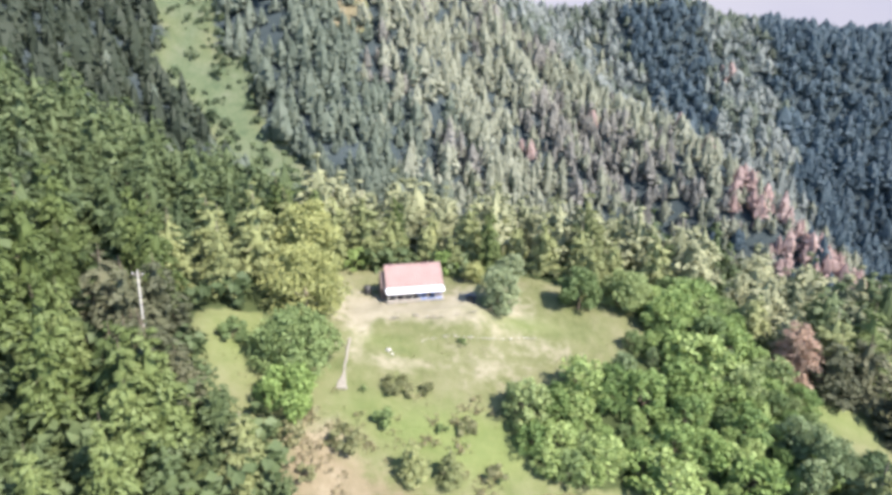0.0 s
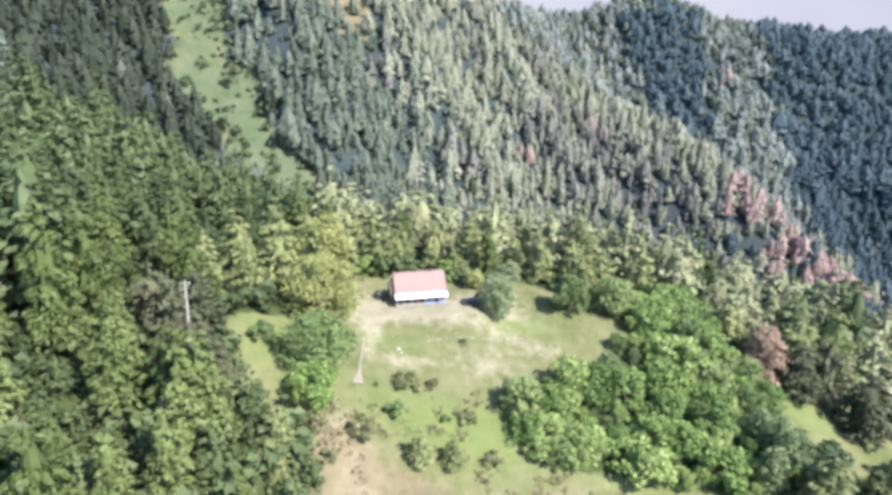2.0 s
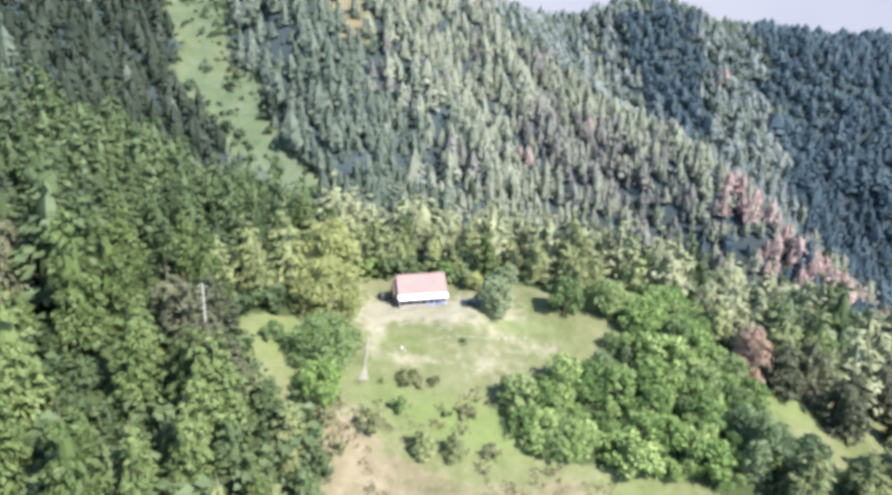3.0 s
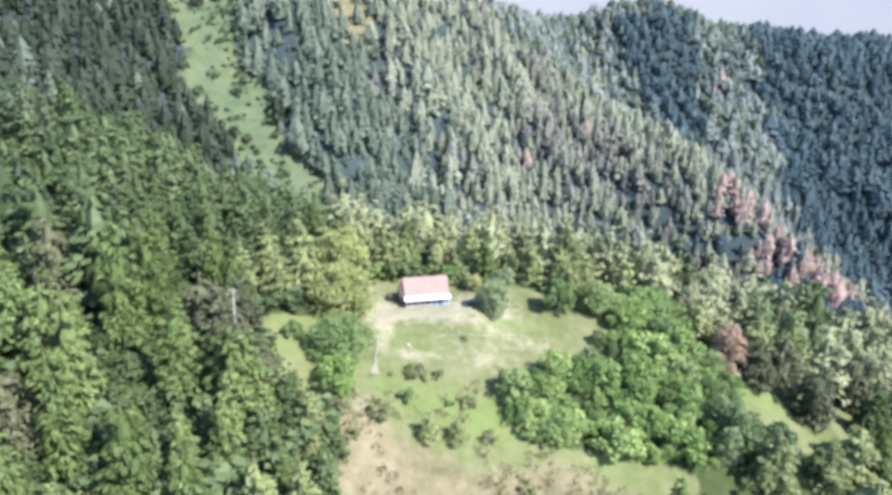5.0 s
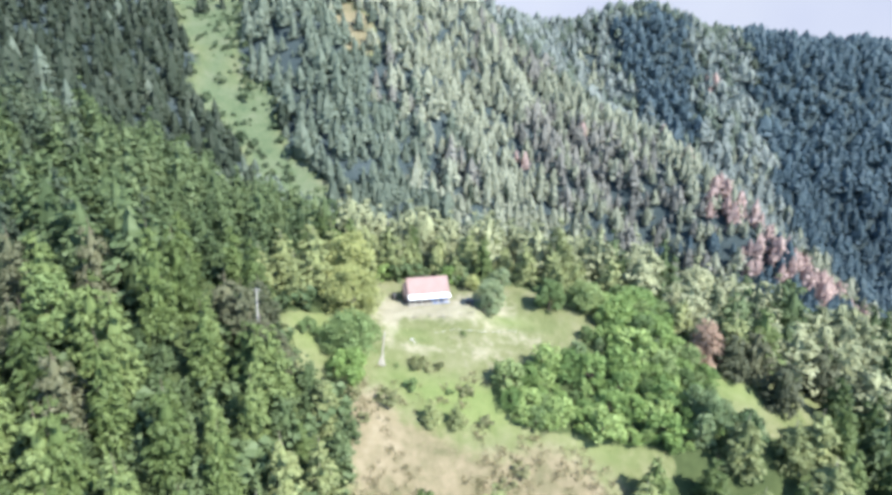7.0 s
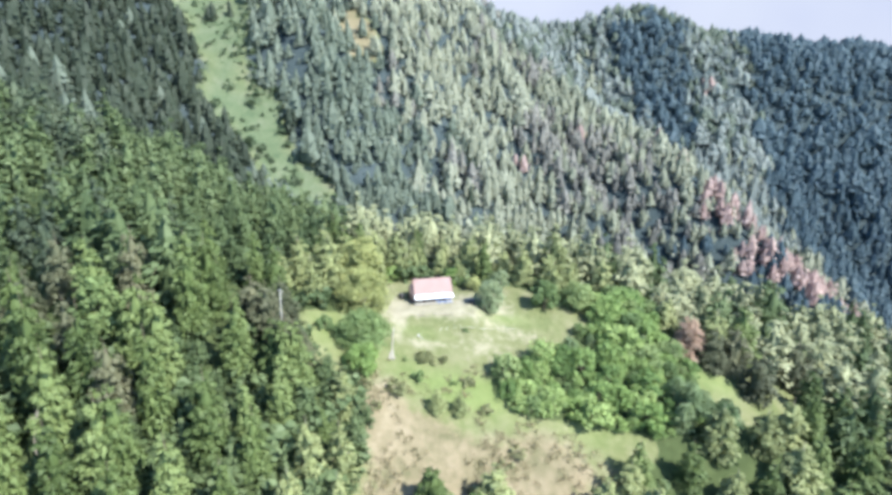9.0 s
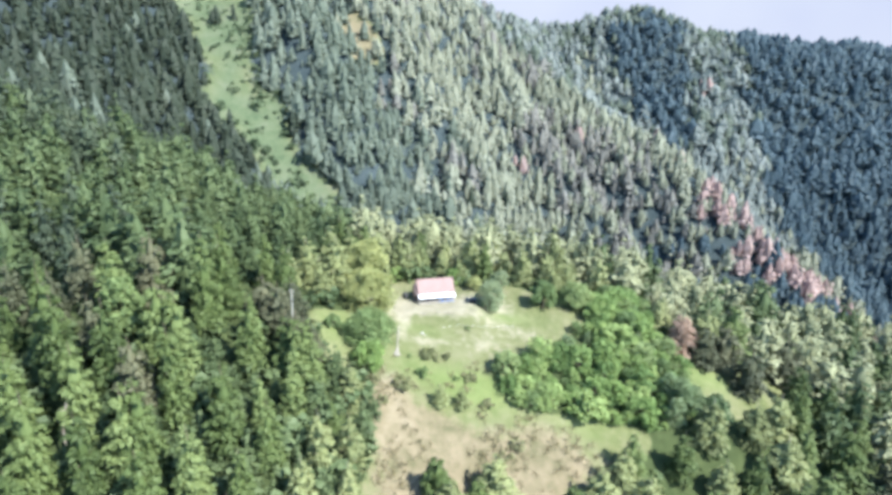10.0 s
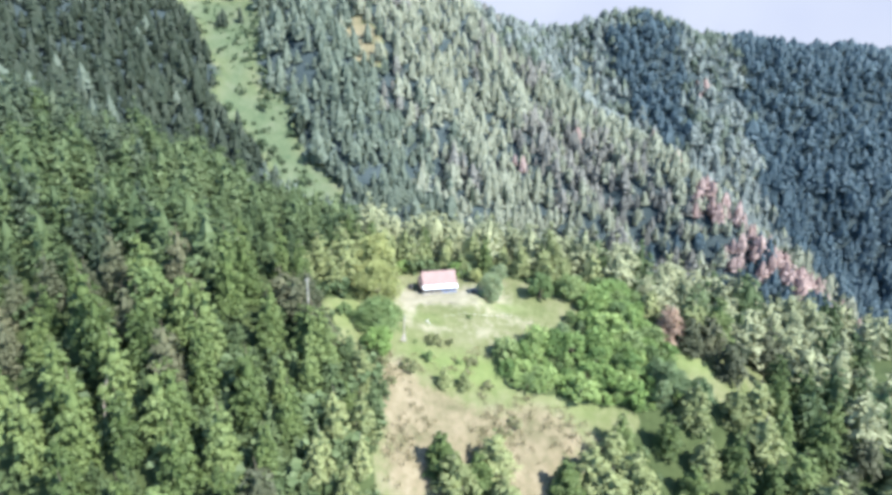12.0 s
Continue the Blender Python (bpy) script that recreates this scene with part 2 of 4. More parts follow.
CUT = [(-215, 440), (-182, 393), (-166, 372), (-154, 352), (-149, 325), (-141, 318), (-127, 315), (-112, 302), (-100, 284), (-88, 262), (-74, 254), (-66, 280), (-82, 302), (-95, 311), (-104, 318), (-112, 349), (-120, 353), (-129, 345), (-134, 366), (-140, 383), (-148, 412), (-158, 440)]
SCAR = [(-84, 438), (-76, 444), (-60, 432), (-53, 416), (-70, 405), (-79, 420)]
PALE_SCAR = [(152, 682), (166, 704), (180, 698), (176, 664), (160, 655)]
DEAD_BAND = [(200, 436), (222, 446), (240, 425), (262, 412), (300, 420), (345, 425), (372, 405), (376, 380), (335, 372), (290, 358), (255, 364), (226, 388), (205, 410)]
DEAD_PATCH = [(285, 676), (318, 678), (324, 650), (290, 640)]
RED_TUFT = [(35, 434), (55, 440), (64, 416), (44, 406)]
GRASS_TOP = [(25, 650), (60, 690), (84, 685), (82, 642), (48, 605)]
# Slope light set by tree colour: shaded faces blue, lit rib paler grey.
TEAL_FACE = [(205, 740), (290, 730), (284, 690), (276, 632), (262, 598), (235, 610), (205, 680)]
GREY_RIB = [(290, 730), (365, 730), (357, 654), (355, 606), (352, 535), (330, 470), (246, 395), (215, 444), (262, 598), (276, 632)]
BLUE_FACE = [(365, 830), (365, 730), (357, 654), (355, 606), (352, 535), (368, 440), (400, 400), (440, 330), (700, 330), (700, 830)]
GULLY = [(62, 467), (91, 543), (125, 520), (158, 475), (171, 427), (190, 393), (200, 330), (118, 330), (100, 390), (68, 430)]


def lines(*runs):
    return np.unique(np.concatenate([np.arange(a, b, s) for a, b, s in runs] + [np.array([r]) for r in (-3500.0, -2000.0, -1200.0, 1300.0, 2200.0, 3800.0)]))


def part(name, verts, faces, mat, parent=None, label="", smooth=False):
    me = bpy.data.meshes.new(name)
    verts, faces = np.asarray(verts, np.float32), np.asarray(faces, np.int32)
    n, k = faces.shape
    me.vertices.add(len(verts))
    me.vertices.foreach_set("co", verts.ravel())
    me.loops.add(n * k)
    me.loops.foreach_set("vertex_index", faces.ravel())
    me.polygons.add(n)
    me.polygons.foreach_set("loop_start", np.arange(0, n * k, k, dtype=np.int32))
    me.polygons.foreach_set("use_smooth", np.full(n, smooth))
    me.update(calc_edges=True)
    me.materials.append(mat)
    ob = new(name, me)
    ob.parent = parent
    return tagged(ob, label)


def values(ob, name, v):
    a = ob.data.attributes.new(name, "FLOAT", "POINT")
    a.data.foreach_set("value", np.asarray(v, np.float32))


def build_ground():
    xs = lines((-800, -120, 25), (-120, -46, 4), (-46, 50, 1.25), (50, 130, 4), (130, 900, 20))
    ys = lines((-600, 15, 25), (14, 34, 4), (34, 124, 1.25), (124, 210, 5), (210, 480, 9), (480, 1100, 18))
    gx, gy = [a.ravel() for a in np.meshgrid(xs, ys)]
    gz = land(gx, gy)
    swell = 0.16 * np.sin(gx * 0.71 + 1.3 * np.sin(gy * 0.37)) * np.sin(gy * 0.83 + gx * 0.2) + 0.08 * np.sin(gx * 2.1 + gy * 1.1) * np.sin(gy * 1.9 - gx * 0.6)
    near = near_edge(gx, gy, CLEARING, 20.0) * (np.maximum(np.abs(gx + 5) - 8, np.abs(gy - 103) - 6) > 0)
    gz = gz + swell * near
    # a bank below the terrace and another lower down
    for x0, x1, y0, slope, drop in ((-10, 8, 94.6, 0.16, 0.5), (-5, 17, 90.6, 0.25, 0.35)):
        k = ((gx > x0) & (gx < x1)) * np.exp(-np.abs(gy - y0 - slope * (gx - x0)) / 1.2)
        gz = gz - drop * k * (gy < y0 + slope * (gx - x0))
    i = np.arange(len(xs) - 1)[None] + np.arange(len(ys) - 1)[:, None] * len(xs)
    i = i.ravel()
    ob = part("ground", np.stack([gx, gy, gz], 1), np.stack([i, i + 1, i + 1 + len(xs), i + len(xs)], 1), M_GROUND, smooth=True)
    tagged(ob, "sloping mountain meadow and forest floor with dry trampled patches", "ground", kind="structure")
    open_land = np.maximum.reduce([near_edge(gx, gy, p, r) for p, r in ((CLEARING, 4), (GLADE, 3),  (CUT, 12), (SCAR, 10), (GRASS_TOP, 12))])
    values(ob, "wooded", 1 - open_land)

    def spot(x, y, rx, ry):
        return np.exp(-((gx - x) / rx) ** 2 - ((gy - y) / ry) ** 2)
    bare = 0.95 * spot(-3, 97.5, 14, 4) + 0.6 * spot(4, 103, 5, 6) + 0.6 * spot(-16, 100, 5, 9) + 0.55 * spot(12, 103, 6, 6) + 0.4 * spot(7, 86, 9, 4.5) + 0.4 * spot(18, 92, 7, 3) + 1.0 * spot(-15, 60, 7, 7) + 0.8 * spot(-6, 54, 8, 7)
    bare = bare + 1.0 * spot(15, 57, 9, 7) + 0.6 * spot(-8, 84, 5, 2) + 0.5 * spot(-17, 68, 4, 5) + 0.6 * spot(-14.5, 91, 2, 9) + 0.9 * near_edge(gx, gy, SCAR, 8) + 0.2 * spot(66, 90, 10, 5)
    bare = bare + 0.9 * spot(-12, 44, 7, 9) + 0.8 * spot(16, 47, 9, 7) + 0.5 * spot(0, 50, 10, 8) + 0.9 * spot(20, 63.5, 6, 4.5) + 0.7 * spot(26, 60, 6, 5) + 0.7 * spot(-4, 60, 8, 4) + 0.5 * spot(6, 57, 8, 4)
    values(ob, "bare", np.clip(bare, 0, 1.2))
    values(ob, "earth", np.clip((74 - gy) / 8, 0, 1) + (gy > 200))
    lush = 0.9 * spot(3, 72, 12, 5) + 0.9 * spot(70, 91, 12, 5) + 0.9 * spot(-30, 80, 8, 9) + 0.8 * spot(5, 74, 8, 4) + 0.8 * spot(13, 98, 8, 2.5) + 0.5 * spot(-10, 74, 6, 4) + 0.6 * spot(30, 70, 8, 4) + 0.5 * spot(-10, 88, 6, 2)
    values(ob, "lush", np.clip(lush, 0, 1))
    values(ob, "hay", np.maximum(near_edge(gx, gy, CUT, 10), 0.1 * near_edge(gx, gy, SCAR, 8) + 0.9 * near_edge(gx, gy, GRASS_TOP, 8)))
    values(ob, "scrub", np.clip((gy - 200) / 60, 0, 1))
    return ob


build_ground()


def build_backdrop():
    """Pale hazy sky low over the far ridge, far behind all the land."""
    m, nodes, links, bsdf = material("pale_hazy_sky")
    c = ramp(nodes, links, noise_tex(nodes, links, 0.0012, 3.0, 0.5, world_place(nodes)), ((0.35, (0.205, 0.208, 0.256)), (0.65, (0.225, 0.226, 0.262))))
    bsdf.inputs["Base Color"].default_value = (0, 0, 0, 1)
    links.new(c, bsdf.inputs["Emission Color"])
    bsdf.inputs["Emission Strength"].default_value = 1.0
    a = np.linspace(-1.0, 1.0, 41)
    v = np.concatenate([np.stack([4300 * np.sin(a), 4300 * np.cos(a), np.full(41, z)], 1) for z in (-900.0, 200.0, 900.0, 1500.0)])
    i = np.concatenate([np.arange(40) + 41 * k for k in range(3)])
    ob = part("backdrop", v, np.stack([i, i + 1, i + 42, i + 41], 1), m, smooth=True)
    tagged(ob, "pale lavender hazy sky above the mountain ridge", "sky", kind="structure")


build_backdrop()

# ---- trees ----
rng = np.random.default_rng(7)


def unit(v):
    return v / np.maximum(np.linalg.norm(v, axis=-1, keepdims=True), 1e-9)


def sprays(centres, normals, size, stretch=1.5, axis=None):
    """Bent kite-shaped sprays of needles or leaves, one at each centre. Returns verts and quads."""
    n = len(centres)
    size = np.broadcast_to(np.asarray(size, float).reshape(-1, 1), (n, 1))
    normals = unit(normals)
    a = unit(np.cross(normals, rng.normal(size=(n, 3)))) if axis is None else unit(axis - normals * np.sum(axis * normals, 1, keepdims=True))
    b = np.cross(normals, a)
    long = a * size * 0.5 * stretch
    wide = b * size * 0.5
    drop = normals * size * rng.uniform(-0.25, 0.05, (n, 1))
    v = np.stack([centres - long + drop, centres + wide, centres + long + drop, centres - wide], 1).reshape(-1, 3)
    return v, np.arange(4 * n).reshape(n, 4)


def tube(points, radii, sides=7):
    """A tapered, bent limb."""
    points = [Vector(p) for p in points]
    verts, faces = [], []
    for k, (p, r) in enumerate(zip(points, radii)):
        d = (points[min(k + 1, len(points) - 1)] - points[max(k - 1, 0)]).normalized()
        u = d.orthogonal().normalized()
        w = d.cross(u)
        verts += [tuple(p + (u * math.cos(s * math.tau / sides) + w * math.sin(s * math.tau / sides)) * r) for s in range(sides)]
    for k in range(len(points) - 1):
        for s in range(sides):
            t = (s + 1) % sides
            faces.append((k * sides + s, k * sides + t, (k + 1) * sides + t, (k + 1) * sides + s))
    return verts, faces


def join(pieces):
    vs, fs, n = [], [], 0
    for v, f in pieces:
        v, f = np.asarray(v, float), np.asarray(f, int)
        vs.append(v)
        fs.append(f + n)
        n += len(v)
    return np.concatenate(vs), np.concatenate(fs)


def spire(rings, sides, rough):
    """A closed, uneven spindle: the dark inner mass of a crown. rings: (radius, height)."""
    t = np.arange(sides) * math.tau / sides
    v = np.concatenate([np.stack([np.cos(t) * r, np.sin(t) * r, np.full(sides, z)], 1) * np.stack([rng.uniform(1 - rough, 1 + rough, sides)] * 2 + [np.ones(sides)], 1) for r, z in rings])
    s = np.arange(sides)
    f = np.concatenate([np.stack([s, (s + 1) % sides, (s + 1) % sides + sides, s + sides], 1) + k * sides for k in range(len(rings) - 1)])
    return v, f


def conifer_crown(height, radius, pads, per, size, foot=0.1, power=0.75, ragged=0.2, droop=0.25, plump=1.0, spacing=1.0, stretch=2.4):
    """Whorls of boughs, each ending in a drooping pad of needles; plump below 1 makes flat, layered pads."""
    u = 1 - np.sqrt(rng.uniform(0.0004, 1, pads))
    whorls = max(8, int(height / spacing))
    u = np.clip((np.floor(u * whorls) + 0.5 + rng.normal(0, 0.16 if plump < 0.7 else 0.3, pads)) / whorls, 0, 0.985)
    turn = np.arange(pads) * 2.4 + rng.normal(0, 0.5, pads)
    lobes = 1 + ragged * (np.sin(turn * 3 + u * 17) * 0.6 + np.sin(turn * 5 - u * 31) * 0.4)
    r = radius * (1 - u) ** power * lobes * np.minimum(1, 0.78 + u * 1.8) * rng.uniform(0.8, 1.1, pads) + 0.2
    z = height * (foot + (1 - foot) * u)
    out = np.stack([np.cos(turn), np.sin(turn), np.zeros(pads)], 1)
    side = np.stack([-np.sin(turn), np.cos(turn), np.zeros(pads)], 1)
    up = np.array([0, 0, 1.0])
    k = np.repeat(np.arange(pads), per)
    n = len(k)
    way = unit(rng.normal(size=(n, 3)) + np.array([0.45, 0, 0.6]))
    long, wide, deep = (0.36 * r + 0.2)[k], (0.27 * r + 0.22)[k], ((0.2 * r + 0.25) * plump)[k]
    lift = rng.uniform(0.75, 1.08, n)
    reach = (0.66 * r)[k] + way[:, 0] * long * lift
    c = out[k] * reach[:, None] + side[k] * (way[:, 1] * wide * lift)[:, None] + up * (z[k] + way[:, 2] * deep * lift - droop * reach ** 2 / (r[k] + 0.5))[:, None]
    normal = out[k] * way[:, :1] + side[k] * way[:, 1:2] + up * (way[:, 2:] + 0.25) + rng.normal(0, 0.38, (n, 3))
    axis = out[k] - up * 0.45 + rng.normal(0, 0.32, (n, 3))
    rings = [(radius * 0.3, height * max(foot, 0.02))] + [(radius * (1 - q) ** power * 0.42 * min(1, 0.78 + q * 1.8), height * (foot + (1 - foot) * q)) for q in (0.12, 0.35, 0.6)] + [(0.05, height * 0.84)]
    return join([spire(rings, 8, 0.25), sprays(c, normal, size * rng.uniform(0.6, 1.1, n), stretch, axis)])


def distant_crown(height, radius, power, n):
    """A distant conifer: drooping sprays set in loose clumps all round a slim inner mass, ragged in outline."""
    core = spire([(radius * 0.5, 0.03 * height), (radius * 0.52, 0.3 * height), (radius * 0.33, 0.65 * height), (0.1, 0.92 * height)], 5, 0.25)
    u = 1 - np.sqrt(1 - (np.arange(n) + rng.uniform(0, 1, n)) / n * 0.97)
    t = np.arange(n) * 2.4 + rng.normal(0, 0.4, n)
    out = np.stack([np.cos(t), np.sin(t), np.zeros(n)], 1)
    up = np.array([0, 0, 1.0])
    c = out * (radius * (1 - u) ** power * rng.uniform(0.55, 1.0, n))[:, None] + up * (height * (0.05 + 0.94 * u) + rng.normal(0, 0.5, n))[:, None]
    size = (0.36 * radius * (1 - u) ** 0.4 + 0.5) * rng.uniform(0.7, 1.25, n)
    return join([core, sprays(c, out * 0.8 + up * (0.45 + 0.6 * u)[:, None] + rng.normal(0, 0.28, (n, 3)), size, 1.35, out * 0.6 - up + rng.normal(0, 0.45, (n, 3)))])


def lobed_crown(height, radius, lobes, leaves, size, foot=0.2, flat=0.8, knob=(0.25, 0.46)):
    """A crown of several leafy masses of different size round the limbs."""
    cs, rs = [], []
    low = height * foot
    for k in range(lobes):
        a, q = k * 2.4 + rng.uniform(-0.5, 0.5), (k + 0.5) / lobes
        r = radius * rng.uniform(*knob)
        z = low + r * 0.5 + (height - low - r * 1.3) * q
        span = radius * math.sqrt(max(0.08, 1 - ((q - 0.35) / 0.72) ** 2))
        d = max(0.0, span - r * 0.9) * rng.uniform(0.6, 1.25)
        cs.append((math.cos(a) * d, math.sin(a) * d, z))
        rs.append(r)
    cs, rs = np.array(cs), np.array(rs)
    pick = rng.choice(lobes, leaves, p=rs ** 2 / (rs ** 2).sum())
    way = unit(rng.normal(size=(leaves, 3)) + np.array([0, 0, 0.35]))
    bump = 1 + 0.16 * np.sin(way[:, 0] * 7 + pick) * np.sin(way[:, 1] * 6 + way[:, 2] * 5)
    depth = rng.uniform(0.45, 1.25, leaves) ** 0.5 * bump
    c = cs[pick] + way * (rs[pick] * depth)[:, None] * np.array([1, 1, flat])
    c[:, 2] = np.maximum(c[:, 2], 0.15)
    normal = way * 0.7 + np.array([0, 0, 0.4]) + rng.normal(size=way.shape) * 0.7
    return sprays(c, normal, size * rng.uniform(0.6, 1.2, leaves), 1.25), cs


def conifer(label, height, radius, tufts, leaves, size, mat, bark, power=0.75, foot=0.1, plump=1.0, droop=0.25, spacing=1.0):
    tree = tagged(new("conifer_tree"), label, "tree", "conifers on the slopes")
    bend = rng.normal(0, 0.12, 2)
    v, f = tube([(0, 0, -0.6), (bend[0] * 0.4, bend[1] * 0.4, height * 0.3), (bend[0], bend[1], height * 0.65), (0, 0, height * 0.97)], (height * 0.017, height * 0.013, height * 0.008, 0.03))
    bough = []
    for k in range(10):
        a, z = k * 2.4, height * (0.14 + 0.075 * k)
        r = radius * (1 - k / 11) * 0.75
        bough.append(tube([(0, 0, z), (math.cos(a) * r * 0.5, math.sin(a) * r * 0.5, z + 0.1), (math.cos(a) * r, math.sin(a) * r, z - 0.15 * r)], (0.07, 0.05, 0.02), 4))
    v, f = join([(v, f)] + bough)
    part("trunk", v, f, bark, tree, smooth=True)
    v, f = conifer_crown(height, radius, tufts, leaves, size, foot, power, plump=plump, droop=droop, spacing=spacing)
    part("crown", v, f, mat, tree)
    return tree


def broadleaf(label, height, radius, lobes, leaves, size, mat, bark, foot=0.2, category="tree", name="broadleaf_tree", group="broadleaf trees round the clearing", knob=(0.2, 0.4)):
    tree = tagged(new(name), label, category, group)
    (v, f), cs = lobed_crown(height, radius, lobes, leaves, size, foot, 0.8, knob)
    limbs = [tube([(0, 0, -0.5), (0.06, -0.04, height * 0.16), (0, 0.05, height * 0.36)], (height * 0.028, height * 0.022, height * 0.015))]
    for c in cs[::3]:
        limbs.append(tube([(0, 0, height * 0.2), tuple(np.array(c) * 0.5 + np.array([0, 0, height * 0.12])), tuple(c)], (height * 0.013, height * 0.009, 0.02), 5))
    tv, tf = join(limbs)
    part("trunk", tv, tf, bark, tree, smooth=True)
    part("crown", v, f, mat, tree)
    return tree


class Stand:
    """Keeps what has been planted, so that no two trunks come too close."""

    def __init__(self):
        self.at = np.zeros((0, 2))

    def free(self, x, y, gap):
        return len(self.at) == 0 or np.min(np.hypot(self.at[:, 0] - x, self.at[:, 1] - y)) > gap

    def take(self, x, y):
        self.at = np.append(self.at, [(x, y)], 0)


stand = Stand()


def plant(models, x, y, height, model_height, used, wide=1.0, model=None):
    """Sets a copy of one of the models on the ground; the first use of a model is the model itself."""
    k = int(rng.integers(len(models))) if model is None else model
    s = height / model_height[k]
    m = Matrix.LocRotScale((x, y, float(land(x, y)) - 0.1), Euler((rng.normal(0, 0.02), rng.normal(0, 0.02), rng.uniform(0, math.tau))), (s * wide, s * wide, s))
    if k in used:
        ob = copy_thing(models[k], m)
        ob.matrix_basis = m
    else:
        used.add(k)
        ob = models[k]
        ob.matrix_basis = m
    stand.take(x, y)
    return ob


CONIFERS = [
    conifer("tall dense green conifer on the wooded slope", 16, 3.5, 92, 24, 0.4, M_NEEDLE, M_BARK, 0.68, 0.02, 0.75, 0.3),
    conifer("tall dense green conifer on the wooded slope", 16, 3.3, 88, 24, 0.4, M_NEEDLE, M_BARK, 0.75, 0.02, 0.75, 0.3),
    conifer("narrow green conifer with drooping boughs on the slope", 16, 2.8, 84, 22, 0.39, M_NEEDLE, M_BARK, 0.6, 0.02, 0.75, 0.3),
    conifer("pale grey-green pine with open layered boughs", 15, 4.1, 80, 20, 0.44, M_NEEDLE_GREY, M_BARK_PALE, 0.8, 0.05, 0.36, 0.15, 1.5),
    conifer("pale grey-green pine with open layered boughs", 15, 3.7, 76, 20, 0.44, M_NEEDLE_GREY, M_BARK_PALE, 0.7, 0.05, 0.36, 0.2, 1.4),
    conifer("dusky grey-brown conifer among the greener ones", 15, 3.7, 84, 20, 0.44, M_NEEDLE_DARK, M_BARK, 0.6, 0.04),
]
CON_H = [16, 16, 16, 15, 15, 15]
used_con = set()

rng = np.random.default_rng(41)
# trees whose tops stand out on the wooded spur: x, y, height
SPUR = [(-70.6, 51.1, 16), (-63, 56.5, 16), (-58.2, 54.2, 15), (-45.4, 60.4, 15), (-59.1, 38.2, 16), (-56.3, 46.6, 16), (-75.6, 26, 15), (-73.3, 22.3, 15), (-83.9, 41.3, 16), (-72.5, 42.3, 16), (-61.7, 37.6, 16), (-55.4, 29.2, 15), (-49, 33.4, 15), (-40.4, 32.8, 15), (-37.2, 41.7, 15), (-22.4, 46.4, 14), (-27.5, 43.4, 15), (-45.6, 24.8, 15), (-30.2, 35.8, 15), (-55.5, 74.8, 16), (-75.7, 65, 16), (-85.1, 56.9, 16), (-43.2, 83, 15), (-67.4, 33.3, 15), (-45.9, 44.2, 15), (-34.6, 51.2, 14)]
for x, y, h in SPUR:
    plant(CONIFERS, x, y, h + float(hollow(x, y)) + rng.normal(0, 0.8), CON_H, used_con, rng.uniform(0.9, 1.08), model=int(rng.choice([3, 4] if x > -32 else [0, 0, 1, 1, 2, 2] if x > -42 else [0, 0, 1, 2])))
for x, y, top in ((-33.2, 59.5, 15.6), (-35.6, 60.4, 15.8), (-38.2, 60.8, 15.0), (-35, 57, 14.5)):
    plant(CONIFERS, x, y, top - float(land(x, y)), CON_H, used_con, 1.15, model=0 if x < -36 else 1)
# and those below and beside the thicket
LOWER = [(40.5, 60.6, 13), (62.5, 71, 15), (7.2, 48.5, 12), (-5, 45.2, 12), (24.1, 47.5, 12), (91, 81, 15), (84, 78, 14), (76, 74.5, 13), (102, 87, 16), (80.8, 90, 15), (96, 91, 15), (70, 95.5, 13), (77, 97, 15), (99, 103, 18), (83, 105, 19), (108.1, 81.2, 13), (87.3, 71.1, 13), (70.9, 62.1, 13), (53.2, 63.2, 13), (111.6, 70.6, 13), (62, 110, 11), (73, 101, 16), (-2, 41, 12.5), (3.5, 44, 11), (9, 41, 10.5), (31, 52, 12), (37, 56, 13), (35, 48, 12.5), (42, 52, 13)]
for x, y, h in LOWER:
    plant(CONIFERS, x, y, h, CON_H, used_con, 1.8 if y < 53 else 1.45, model=int(rng.choice([3, 4, 3, 4, 1] if x < 45 else [0, 1, 5, 4])))
for x, y, h in ((-33.5, 99.5, 16), (-41, 100, 15), (-36, 108, 16)):
    plant(CONIFERS, x, y, h, CON_H, used_con, 1.25, model=3)
for x, y, h in ((-40.5, 77, 12.5), (-46.5, 75, 14), (-39.5, 68.5, 9.5)):
    plant(CONIFERS, x, y, h, CON_H, used_con, 1.4, model=5)
plant(CONIFERS, -42.5, 72.5, 14, CON_H, used_con, 1.35, model=5)
plant(CONIFERS, -36.0, 64.5, 13.2, CON_H, used_con, 1.55, model=5)
plant(CONIFERS, -33.4, 65.6, 8.5, CON_H, used_con, 1.5, model=5)


def patch(x, y, s):
    """A soft field between about -1 and 1 with patches some s metres across."""
    x, y = x / s, y / s
    return (np.sin(2.1 * x + 1.7 * np.sin(1.3 * y + 0.4)) + np.sin(1.9 * y - 1.1 * x + 1.4 * np.sin(1.7 * x + 2.0)) + 0.6 * np.sin(3.7 * x + 3.1 * y + 0.9)) / 2.2


BROAD_CROWNS = ((-23.5, 92, 10.5), (-25.5, 104, 8.5), (35.5, 108.5, 6.5), (58.5, 78.5, 6.0), (66, 77, 6.0), (64.5, 97.8, 6.5))


def clear_of(x, y, margin):
    if any(math.hypot(x - a, y - b) < r for a, b, r in BROAD_CROWNS):
        return False
    return max(float(near_edge(np.array([x]), np.array([y]), p, margin)[0]) for p in (CLEARING, THICKET, GLADE)) <= 0


